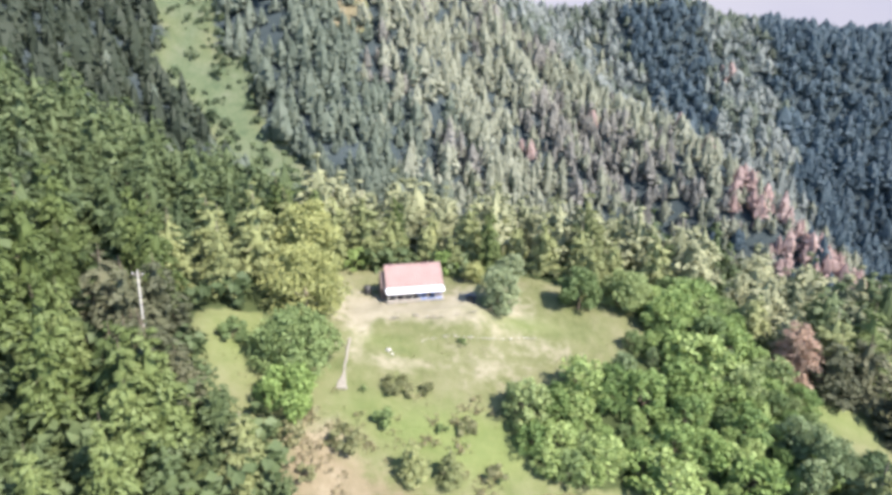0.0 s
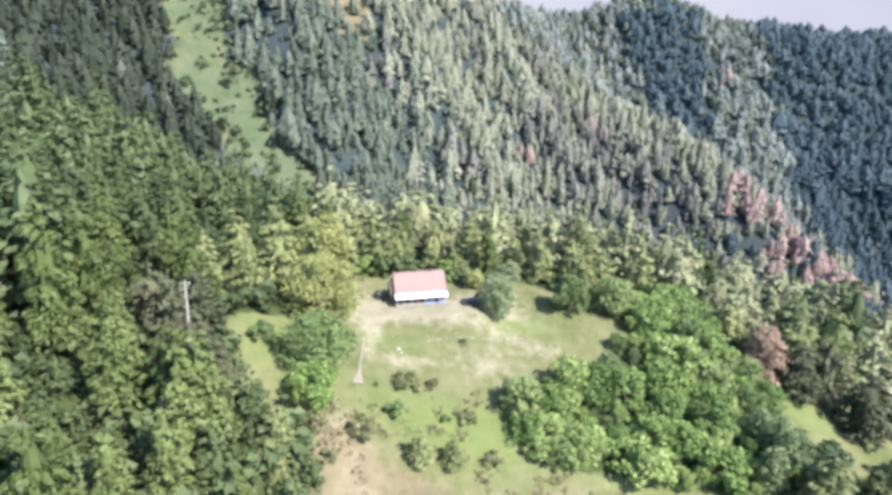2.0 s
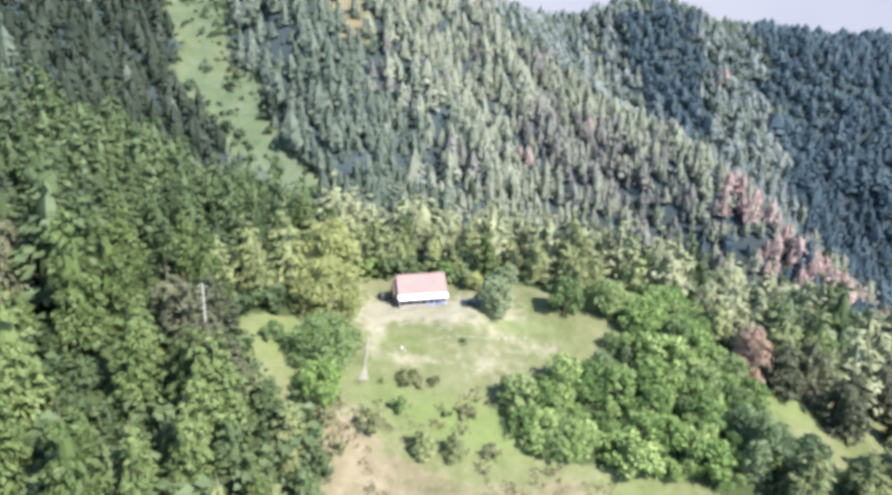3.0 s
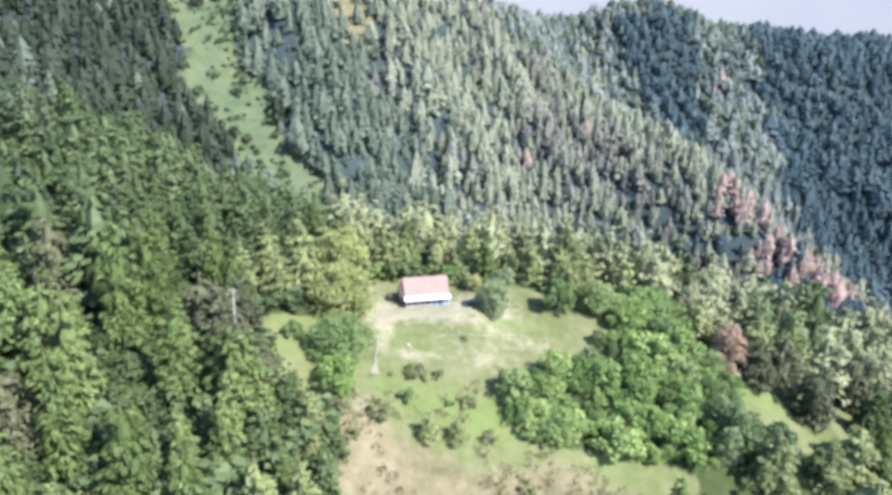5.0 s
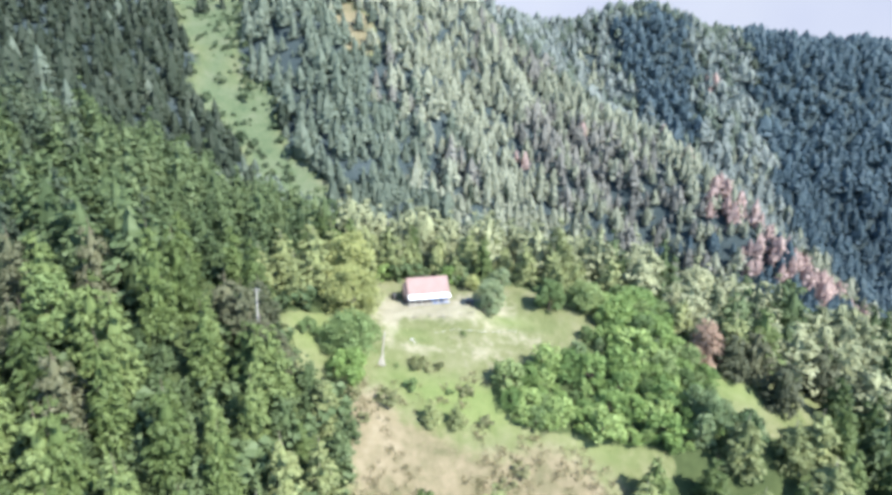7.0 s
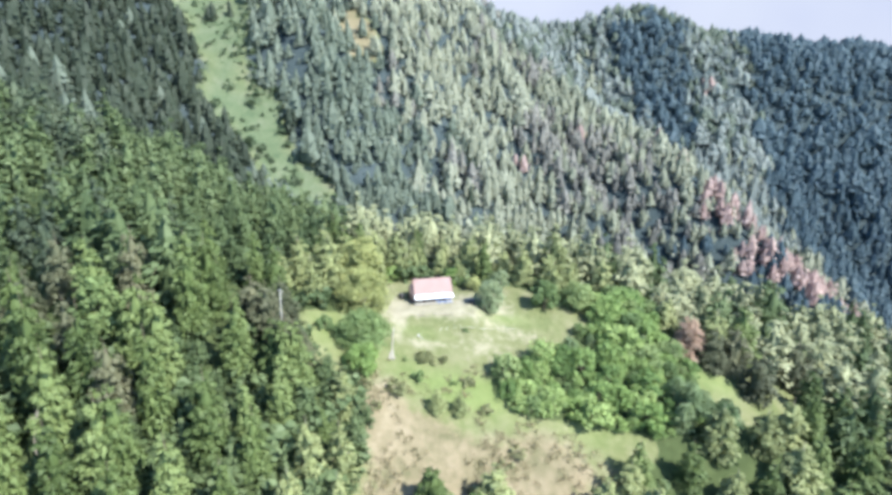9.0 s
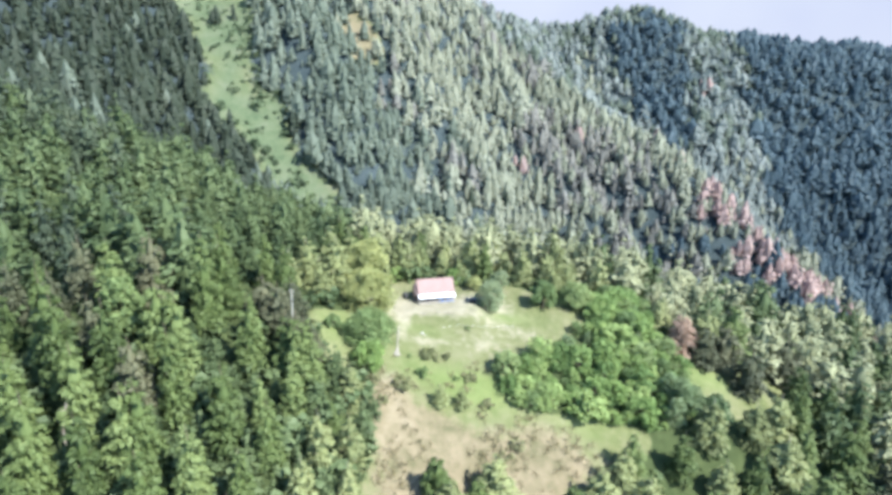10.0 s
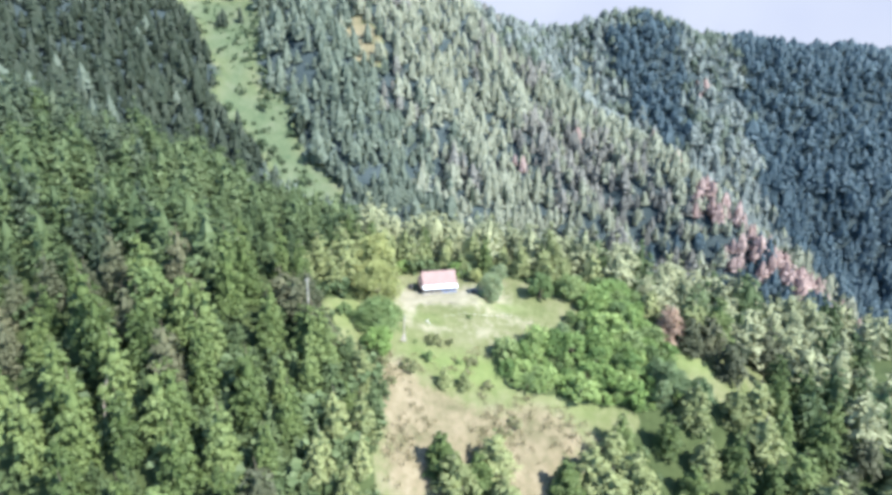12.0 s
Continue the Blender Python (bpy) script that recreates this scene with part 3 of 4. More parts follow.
def slope_tree(x, y):
    """Height and kind of a conifer by where it grows."""
    if -31 < x < -12 and 49 < y < 70:
        return rng.uniform(4.5, 7.0) + (y < 56) * 2.5, rng.choice([1, 3, 4])
    if -43 < x < -33 and 61 < y < 74:
        return float(np.clip(rng.normal(10.5, 1.5), 8, 13)), rng.choice([5, 5, 0, 1])
    if x < -47 and y < 112 and (y < 75 or x < -62):
        return float(np.clip(rng.normal(18, 4.0), 9, 25)), rng.choice(6, p=[0.32, 0.3, 0.24, 0, 0, 0.14] if x < -50 and y < 45 else [0.33, 0.33, 0.27, 0, 0, 0.07] if x > -32 - 0.56 * y else [0.17, 0.17, 0.12, 0, 0, 0.54])
    if -46 < x < -10 and 64 < y < 118:
        return float(np.clip(rng.normal(12.5, 2.6), 7, 18)), rng.choice(6, p=[0.12, 0.12, 0.06, 0.38, 0.28, 0.04])
    if -32 < x < -10 and y < 60:
        return float(np.clip(rng.normal(12, 2.2), 7, 15)), rng.choice(6, p=[0.12, 0.12, 0.06, 0.38, 0.3, 0.02])
    if x < -10:
        return float(np.clip(rng.normal(13.5, 2.8), 7, 19)), rng.choice(6, p=[0.27, 0.25, 0.18, 0.15, 0.12, 0.03] if x > -46 else [0.35, 0.32, 0.22, 0, 0, 0.11])
    if y > 100 and -46 < x < 60:
        return float(np.clip(rng.normal(13.5, 2.8), 7, 19)), rng.choice(6, p=[0.05, 0.04, 0.02, 0.46, 0.41, 0.02])
    if y < 60 and x < 60:
        return rng.normal(11, 1.5), rng.choice(6, p=[0.16, 0.14, 0.1, 0.3, 0.3, 0.0])
    if x > 75:
        return rng.normal(16, 2.4), rng.choice(6, p=[0.16, 0.14, 0.1, 0.26, 0.24, 0.1])
    return rng.normal(13.2, 1.9), rng.choice(6, p=[0.16, 0.14, 0.1, 0.3, 0.24, 0.06])


more, behind = 0, []
for _ in range(14000):
    x, y = rng.uniform(-140, 140), rng.uniform(0, 132)
    if abs(x) > 14 + 0.86 * (y + 66) or not stand.free(x, y, 6.9 if x < -42 else 6.0 if x < 0 else 8.0 if x > 38 and y < 96 else 6.2) or not clear_of(x, y, 2.5):
        continue
    h, pick = slope_tree(x, y)
    if (y < 72 or near_edge(np.array([x]), np.array([y]), CLEARING, 26.0)[0] > 0) and more < 270:
        plant(CONIFERS, x, y, h, CON_H, used_con, rng.uniform(0.82, 1.05) if x < -42 else rng.uniform(1.4, 1.7) if x > 38 and y < 96 else rng.uniform(0.95, 1.25), model=int(pick))
        more += 1
    else:
        stand.take(x, y)
        behind.append((x, y, h, int(pick)))


# young trees in the gaps of the spur
for _ in range(2500):
    x, y = rng.uniform(-75, -14), rng.uniform(12, 64)
    if stand.free(x, y, 4.3) and clear_of(x, y, 1.5):
        stand.take(x, y)
        behind.append((x, y, rng.uniform(4.5, 9.0), int(rng.choice([0, 1, 2]))))


def wood(name, label, trees, templates, mat, wide=1.0):
    """Many trees of one wood in one mesh, each with a tone of its own."""
    vs, fs, ts, n = [], [], [], 0
    for x, y, h, k in trees:
        v, f, mh = templates[k % len(templates)]
        a, s, w = rng.uniform(0, math.tau), h / mh, wide * rng.uniform(0.85, 1.2) * (1.5 if y > 600 else 1.0)
        c, d = math.cos(a) * s * w, math.sin(a) * s * w
        p = np.stack([v[:, 0] * c - v[:, 1] * d + x, v[:, 0] * d + v[:, 1] * c + y, v[:, 2] * s + float(land(x, y))], 1)
        vs.append(p)
        fs.append(f + n)
        ts.append(np.full(len(p), np.clip(0.5 + 0.32 * patch(x, y, 55.0) + 0.16 * patch(y + 90, x, 19.0) + rng.normal(0, 0.15), 0, 1)))
        n += len(p)
    if not vs:
        return None
    ob = part(name, np.concatenate(vs), np.concatenate(fs), mat)
    values(ob, "tone", np.concatenate(ts))
    return tagged(ob, label, "forest", kind="stuff")


def wood_tree(height, radius, tufts, leaves, size, power, foot=0.06):
    v, f = conifer_crown(height, radius, tufts, leaves, size, foot, power, plump=0.85, stretch=1.7)
    t = tube([(0, 0, -1), (0, 0, height * 0.5), (0, 0, height * 0.96)], (height * 0.015, height * 0.01, 0.03), 4)
    return (*join([(v, f), t]), height)


MID = [wood_tree(15, 4.0, 50, 11, 0.68, 0.75), wood_tree(15, 3.6, 48, 11, 0.66, 0.65), wood_tree(15, 3.3, 46, 11, 0.66, 0.85)]
M_MID = foliage("slope_needles", (0.0291, 0.0469, 0.0192), (0.0708, 0.0972, 0.0403), (0.13, 0.163, 0.0779), 0.22, "tone")
M_MID_GREY = foliage("grey_slope_needles", (0.159, 0.175, 0.094), (0.225, 0.237, 0.133), (0.283, 0.287, 0.173), 0.26, "tone")
M_MID_DARK = foliage("dusky_slope_needles", (0.0346, 0.0485, 0.0308), (0.0616, 0.0809, 0.0462), (0.096, 0.112, 0.0693), 0.2, "tone")
wood("forest", "dense green conifers on the wooded spur", [t for t in behind if t[3] < 3], MID, M_MID, 1.35)
wood("forest", "pale grey-green pines behind the cabin", [t for t in behind if t[3] in (3, 4)], MID, M_MID_GREY, 1.45)
wood("forest", "dusky conifers scattered among the greener ones", [t for t in behind if t[3] == 5], MID, M_MID_DARK)

# low scrub and young growth under the conifers
(v, f), cs = lobed_crown(2.0, 1.8, 5, 42, 0.7, 0.0)
under = []
for _ in range(2600):
    x, y = rng.uniform(-110, 120), rng.uniform(5, 120)
    if abs(x) < 10 + 0.84 * (y + 66) and clear_of(x, y, 1.0) and len(under) < 500:
        under.append((x, y, rng.uniform(1.5, 6.0) if x < 0 else rng.uniform(1.0, 3.5), 0))
for _ in range(2600):
    x, y = rng.uniform(-66, -12), rng.uniform(14, 72)
    if clear_of(x, y, 0.5) and len(under) < 1000:
        under.append((x, y, rng.uniform(0.8, 2.6), 0))
wood("undergrowth", "low green scrub and young growth beneath the conifers", under, [(v, f, 2.0)], M_MID, 1.1)

# ---- the far mountain ----
rng = np.random.default_rng(42)
FAR = [(*distant_crown(17, r, p, 26), 17) for r, p in ((4.4, 0.62), (3.7, 0.78), (5.2, 0.42), (3.7, 0.68), (5.4, 0.34), (4.4, 0.5), (5.6, 0.38))]
STEP = 7.3
gx, gy = np.meshgrid(np.arange(-460, 640, STEP), np.arange(134, 815, STEP))
gx = gx + rng.uniform(-0.55, 0.55, gx.shape) * STEP + (np.arange(gx.shape[0]) % 2)[:, None] * STEP / 2
gy = gy + rng.uniform(-0.55, 0.55, gy.shape) * STEP
gx, gy = gx.ravel(), gy.ravel()
keep = (np.abs(gx) < 20 + 0.79 * (gy + 66)) & ((gy < 190) | (gy > 275) | (gx < -40) | (rng.uniform(size=gx.shape) < 0.15))
keep &= near_edge(gx, gy, CUT, 3) <= 0
for plot, share in ((SCAR, 0.3), (GRASS_TOP, 0.1)):
    keep &= ~inside(gx, gy, plot) | (rng.uniform(size=gx.shape) < share)
keep &= (gy > 215) | (rng.uniform(size=gx.shape) < 0.85)
gx, gy = gx[keep], gy[keep]


def chance(p):
    return rng.uniform(size=gx.shape) < p


def within(plot):
    """Inside a plot with a ragged edge."""
    return inside(gx + 9 * patch(gx, gy, 14.0) + rng.normal(0, 4, gx.shape), gy + 12 * patch(gy, gx, 17.0) + rng.normal(0, 5, gx.shape), plot)


in_dead = within(DEAD_BAND) & chance(0.7) | within(DEAD_PATCH) & chance(0.3) | within(RED_TUFT) & chance(0.4) | (gy > 330) & chance(0.0006)
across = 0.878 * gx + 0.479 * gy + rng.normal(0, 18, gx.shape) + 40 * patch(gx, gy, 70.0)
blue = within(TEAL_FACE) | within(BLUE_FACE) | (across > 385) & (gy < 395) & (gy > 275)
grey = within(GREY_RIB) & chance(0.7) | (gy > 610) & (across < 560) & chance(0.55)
clearer = within(PALE_SCAR)
blue &= ~clearer
grey &= ~clearer
# Dark colour paints the left slope's shade, plus random darker patches elsewhere.
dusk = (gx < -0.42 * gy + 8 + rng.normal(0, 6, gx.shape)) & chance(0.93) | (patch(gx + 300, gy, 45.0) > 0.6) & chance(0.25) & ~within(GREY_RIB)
spur = (gx < -38) & (gy < 215)
shady = spur & (gx < -32 - 0.56 * gy + rng.normal(0, 8, gx.shape)) & (rng.uniform(size=gx.shape) < 0.8)
knoll = (gx >= -38) & (gy < 190) & ((gx < 50) | chance(0.4))
spur |= (gx >= -38) & (gy < 190) & ~knoll
tall = np.where((gy < 200) & ~spur, np.clip(rng.normal(16.5, 2.8, gx.shape), 10, 23), np.clip(rng.normal(13.8, 4.4, gx.shape), 5.5, 24) * np.where(gy > 640, 0.76, 1.0) * np.where((blue | grey) & (gy > 330), 1.15, 1.0))
in_dead &= ~spur
in_dead &= ~knoll
brown = (within(GULLY) & chance(0.5) | (patch(gx - 150, gy + 60, 38.0) > 0.45) & (across > 120) & (across < 400) & chance(0.4)) & ~in_dead & ~spur & ~knoll
for other in (blue, grey, dusk):
    other &= ~brown
plain = ~(brown | dusk | grey | blue | in_dead | spur | knoll)
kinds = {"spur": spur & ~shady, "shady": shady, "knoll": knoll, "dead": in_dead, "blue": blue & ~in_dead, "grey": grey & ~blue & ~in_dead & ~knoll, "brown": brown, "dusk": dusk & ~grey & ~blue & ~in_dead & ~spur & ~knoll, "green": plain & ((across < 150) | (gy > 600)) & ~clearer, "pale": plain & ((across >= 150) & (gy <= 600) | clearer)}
for kind_key, mat, label in (("spur", M_MID, "dense green conifers along the top of the wooded spur"), ("shady", M_MID_DARK, "dusky conifers high on the wooded spur"), ("knoll", M_MID_GREY, "pale grey-green pines on the knoll beyond the cabin"), ("green", M_FAR_GREEN, "mixed green conifers covering the mountainside, haze put into their colour"), ("pale", M_FAR, "conifers covering the mountainside, paled in colour for haze and sun"), ("blue", M_FAR_BLUE, "pines on the far mountainside, haze and shade put into a blue-green colour"), ("grey", M_FAR_GREY, "pines on the ribs and heights, coloured pale grey for haze and sun"), ("brown", M_FAR_BROWN, "brownish grey pines in patches on the mountainside"), ("dusk", M_FAR_DUSK, "conifers high on the mountainside, shade put into a dusky grey-green colour"), ("dead", M_FAR_RED, "reddish dead conifers in a band on the mountain spur")):
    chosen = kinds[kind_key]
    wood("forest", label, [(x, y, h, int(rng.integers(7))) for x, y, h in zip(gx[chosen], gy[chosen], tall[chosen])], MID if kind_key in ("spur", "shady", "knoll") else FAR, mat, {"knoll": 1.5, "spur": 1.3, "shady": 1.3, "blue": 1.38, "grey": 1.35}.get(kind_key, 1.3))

# the same forest goes on below the flight and behind it
back = [(x + rng.uniform(-3, 3), y + rng.uniform(-3, 3), rng.uniform(10, 17), int(rng.integers(5))) for x in np.arange(-150, 151, 7.5) for y in np.arange(-165, -3, 7.5)]
wood("forest", "green conifers on the slope below the clearing", back, FAR, M_MID, 1.25)

# bushes scattered over the open strip of grass on the mountain
(v, f), cs = lobed_crown(3.0, 1.9, 4, 45, 0.8, 0.1)
strip = []
for _ in range(1100):
    x, y = rng.uniform(-200, -85), rng.uniform(285, 440)
    edge = float(near_edge(np.array([x]), np.array([y]), CUT, 5)[0])
    if edge > 0 and patch(np.array(x), np.array(y), 26.0) + rng.normal(0, 0.4) > -0.05:
        strip.append((x, y, abs(rng.normal(1.5, 1.3)) + 0.7 + 2.0 * (edge < 1), 0))
TOP_STRIP = [(-171.3, 411.9, 15), (-159.4, 415.1, 14), (-173.9, 411.0, 12)]
strip += [(x, y, h, 0) for x, y, h in [(-144, 379, 6), (-141, 350, 6), (-146, 351, 4), (-126, 341, 9), (-113, 308, 6), (-120, 308, 9), (-105, 301, 4), (-136, 313, 5), (-157, 398, 5), (-114, 340, 3), (-147, 333, 7), (-150, 403, 5)]]
wood("shrubs", "small dark bushes dotted over the open grassy strip", strip, [(v, f, 3.0)], M_BUSH)
wood("forest", "dark conifers standing in the upper part of the grassy strip", [(x, y, h, k) for k, (x, y, h) in enumerate(TOP_STRIP)], FAR, M_FAR_DUSK, 1.3)

# ---- broadleaf trees and bushes ----
THICK = [
    broadleaf("bushy bright green broadleaf tree in the thicket", 7.0, 3.8, 36, 1500, 0.5, M_LEAF, M_BARK, 0.0, knob=(0.15, 0.33), group="broadleaf trees of the thicket"),
    broadleaf("bushy green broadleaf tree in the thicket", 7.0, 3.4, 32, 1400, 0.5, M_LEAF, M_BARK, 0.0, knob=(0.15, 0.33), group="broadleaf trees of the thicket"),
    broadleaf("bushy deep green broadleaf tree in the thicket", 7.0, 3.6, 34, 1400, 0.5, M_LEAF_DEEP, M_BARK, 0.0, knob=(0.15, 0.33), group="broadleaf trees of the thicket"),
    broadleaf("bushy lime-green broadleaf tree in the thicket", 6.0, 3.5, 34, 1400, 0.5, M_LEAF_LIME, M_BARK, 0.0, knob=(0.15, 0.33), group="broadleaf trees of the thicket"),
    broadleaf("upright dusky green tree among the thicket", 9.0, 2.9, 30, 1500, 0.46, M_LEAF_DUSK, M_BARK, 0.0, group="broadleaf trees of the thicket"),
]
used_thick = set()
rng = np.random.default_rng(45)
for x, y, h, k in ((12.6, 74.2, 4.6, 0), (14.6, 71.4, 4.4, 1), (17.6, 71.2, 4.8, 2), (20.8, 71.6, 4.2, 0), (16.4, 74.2, 5.4, 1)):
    plant(THICK, x, y, h, [7, 7, 7, 6, 9], used_thick, 1.2, model=k)
for _ in range(14000):
    x, y = rng.uniform(10, 68), rng.uniform(66, 122)
    if not inside(np.array([x - 1.8, x + 1.5, x, x]), np.array([y, y, y - 1.3, y + 1.2]), THICKET).all() or not stand.free(x, y, 2.55):
        continue
    low = y < 70 + 0.12 * (x - 18) + 8
    k = int(rng.choice([1, 0, 0, 2])) if y > 99 else int(rng.choice([2, 0, 4, 1])) if x > 55 else int(rng.choice(5, p=[0.3, 0.2, 0.15, 0.35, 0.0] if low and x > 26 else [0.42, 0.3, 0.19, 0.04, 0.05]))
    h = float(np.clip(rng.normal(4.8, 1.9), 2.0, 8.5)) * (0.8 if low or x > 54 else 0.62 if x < 39 and 87 < y < 103 else 1.0) + (2.0 if k == 4 else 0.0)
    plant(THICK, x, y, h, [7, 7, 7, 6, 9], used_thick, rng.uniform(0.9, 1.3), model=k)


def lone(ob, x, y, turn=0.0, sink=0.1):
    ob.matrix_basis = pose(x, y, float(land(x, y)) - sink, 0, 0, turn)
    return ob


lone(broadleaf("large rounded green broadleaf tree at the meadow's edge", 9.0, 6.3, 34, 6000, 0.46, M_LEAF_DEEP, M_BARK, 0.0), -22.3, 78)
lone(broadleaf("pale yellow-green broadleaf tree beside the cabin", 12.0, 7.2, 34, 7000, 0.46, M_LEAF_YELLOW, M_BARK_PALE, 0.0), -23.5, 92)
lone(broadleaf("yellow-green broadleaf tree behind the pale one", 15.5, 6.2, 22, 5000, 0.55, M_LEAF_YELLOW, M_BARK_PALE, 0.05), -25.5, 104)
lone(broadleaf("light green bushy tree on the lower meadow edge", 7.0, 4.6, 18, 3000, 0.45, M_LEAF_LIME, M_BARK, 0.0), -21.5, 70)
lone(broadleaf("dense dark green tree beside the glade", 9.0, 5.4, 26, 4200, 0.48, M_LEAF_DARK, M_BARK, 0.0), 58.5, 78.5)
lone(broadleaf("dense dark green tree beside the glade", 8.5, 4.6, 22, 3600, 0.48, M_LEAF_DARK, M_BARK, 0.0), 66, 77)
lone(broadleaf("tall bright green broadleaf tree among the conifers", 14.0, 4.3, 26, 4000, 0.5, M_LEAF_DEEP, M_BARK, 0.1), -72.6, 61.8)
lone(broadleaf("bright green broadleaf tree low on the wooded slope", 9.0, 4.2, 24, 3600, 0.46, M_LEAF_DEEP, M_BARK, 0.0), -59, 25.5)
lone(broadleaf("small rounded bush in the side meadow", 3.4, 2.4, 7, 1000, 0.4, M_LEAF_DEEP, M_BARK, 0.02, "bush", "bush"), -31.5, 79)
lone(broadleaf("slender green tree beside the cabin yard", 9.0, 4.0, 24, 3800, 0.44, M_LEAF_GREY, M_BARK, 0.0), 9.4, 100.5)
lone(broadleaf("dense green tree at the upper edge of the meadow", 8.8, 4.2, 16, 3200, 0.48, M_LEAF_DEEP, M_BARK, 0.06), 25.5, 105.5)

lone(broadleaf("broad deep green tree beside the upper thicket", 8.5, 5.0, 24, 3600, 0.48, M_LEAF_DEEP, M_BARK, 0.0), 35.5, 108.5)

for x, y, h, r, mat, label in ((5.5, 111.5, 4.6, 3.0, M_LEAF_YELLOW, "light yellow-green bush behind the cabin yard"), (-0.5, 116, 5.0, 3.0, M_LEAF_LIME, "light green bush close behind the cabin"), (13.5, 115.5, 5.5, 3.2, M_LEAF_GREY, "pale green bush along the upper meadow edge"), (-18.5, 114, 5.0, 3.0, M_LEAF_LIME, "light green bush at the corner of the yard")):
    lone(broadleaf(label, h, r, 14, 1300, 0.42, mat, M_BARK, 0.0, "bush", "bush", "bushes along the upper meadow edge"), x, y)

# ---- the cabin ----
M_ROOF = rough_paint("faded_red_roof_sheet", (0.245, 0.168, 0.155), (0.213, 0.136, 0.124), 0.6, 0.8, 0.0, 0.1)
M_WHITE = rough_paint("white_sheet", (0.72, 0.72, 0.73), (0.55, 0.54, 0.53), 0.8, 0.75, 0.0, 0.1)
M_WALL = rough_paint("dark_timber_wall", (0.14, 0.1, 0.085), (0.07, 0.05, 0.045), 1.5, 0.8)
M_BLUE = rough_paint("blue_paint", (0.14, 0.21, 0.4), (0.08, 0.13, 0.28), 2.0, 0.6)
# Navy copies the bluish tree shade on the small box by the yard.
M_NAVY = rough_paint("shade_navy", (0.03, 0.045, 0.09), (0.02, 0.03, 0.06), 2.0, 0.6)
M_CREAM = rough_paint("cream_paint", (0.434, 0.399, 0.35), (0.294, 0.259, 0.217), 2.0, 0.7)
M_BLACK = rough_paint("black_plastic", (0.02, 0.02, 0.022), (0.035, 0.033, 0.03), 2.0, 0.45)
M_STONE = rough_paint("pale_stone", (0.238, 0.217, 0.182), (0.147, 0.13, 0.105), 1.2, 0.9, 0, 0.5)
M_CHALK = rough_paint("chalky_stone", (0.434, 0.42, 0.392), (0.315, 0.294, 0.266), 1.5, 0.9, 0, 0.4)
M_PATH = rough_paint("worn_path_stone", (0.26, 0.24, 0.2), (0.19, 0.172, 0.138), 1.5, 0.9, 0, 0.4)
M_GREY_SHEET = rough_paint("grey_tin", (0.14, 0.147, 0.168), (0.091, 0.098, 0.112), 1.0, 0.6, 0.2, 0.1)
M_WOOD = rough_paint("weathered_timber", (0.252, 0.224, 0.189), (0.14, 0.119, 0.098), 1.5, 0.85, 0, 0.4)
M_GLASS, _, _, glass = material("window_glass")
glass.inputs["Base Color"].default_value = (0.02, 0.025, 0.03, 1)
glass.inputs["Roughness"].default_value = 0.08


def box(x0, y0, z0, x1, y1, z1, bevel=0.02):
    bm = bmesh.new()
    bmesh.ops.create_cube(bm, size=1.0, matrix=Matrix.Translation(((x0 + x1) / 2, (y0 + y1) / 2, (z0 + z1) / 2)) @ Matrix.Diagonal((x1 - x0, y1 - y0, z1 - z0, 1)))
    if bevel:
        bmesh.ops.bevel(bm, geom=bm.edges[:], offset=bevel, segments=1, affect="EDGES")
    return bm


def from_bm(name, bm, mat, parent, label="", smooth=False):
    me = bpy.data.meshes.new(name)
    for f in bm.faces:
        f.smooth = smooth
    bm.to_mesh(me)
    bm.free()
    me.materials.append(mat)
    ob = new(name, me)
    ob.parent = parent
    return tagged(ob, label)


def sheet(name, x0, x1, lower, upper, mat, parent, label="", wave=0.2, deep=0.022, thick=0.012):
    """A ribbed metal sheet from a lower edge (y, z) to an upper edge (y, z)."""
    n = int((x1 - x0) / (wave / 4))
    xs = np.linspace(x0, x1, n)
    lift = deep * np.where(np.arange(n) % 4 < 2, 1.0, -1.0)
    d = unit(np.array([upper[0] - lower[0], upper[1] - lower[1]]))
    nrm = np.array([-d[1], d[0]])
    vs = []
    for side in (0.0, -thick):
        for y, z in (lower, upper):
            vs.append(np.stack([xs, y + nrm[0] * (lift + side), z + nrm[1] * (lift + side)], 1))
    v = np.concatenate(vs)
    i = np.arange(n - 1)
    f = [np.stack([i, i + 1, i + 1 + n, i + n], 1), np.stack([i + 2 * n, i + 3 * n, i + 3 * n + 1, i + 2 * n + 1], 1)]
    f.append(np.stack([i, i + 2 * n, i + 2 * n + 1, i + 1], 1))
    f.append(np.stack([i + n, i + n + 1, i + 3 * n + 1, i + 3 * n], 1))
    return part(name, v, np.concatenate(f), mat, parent, label)


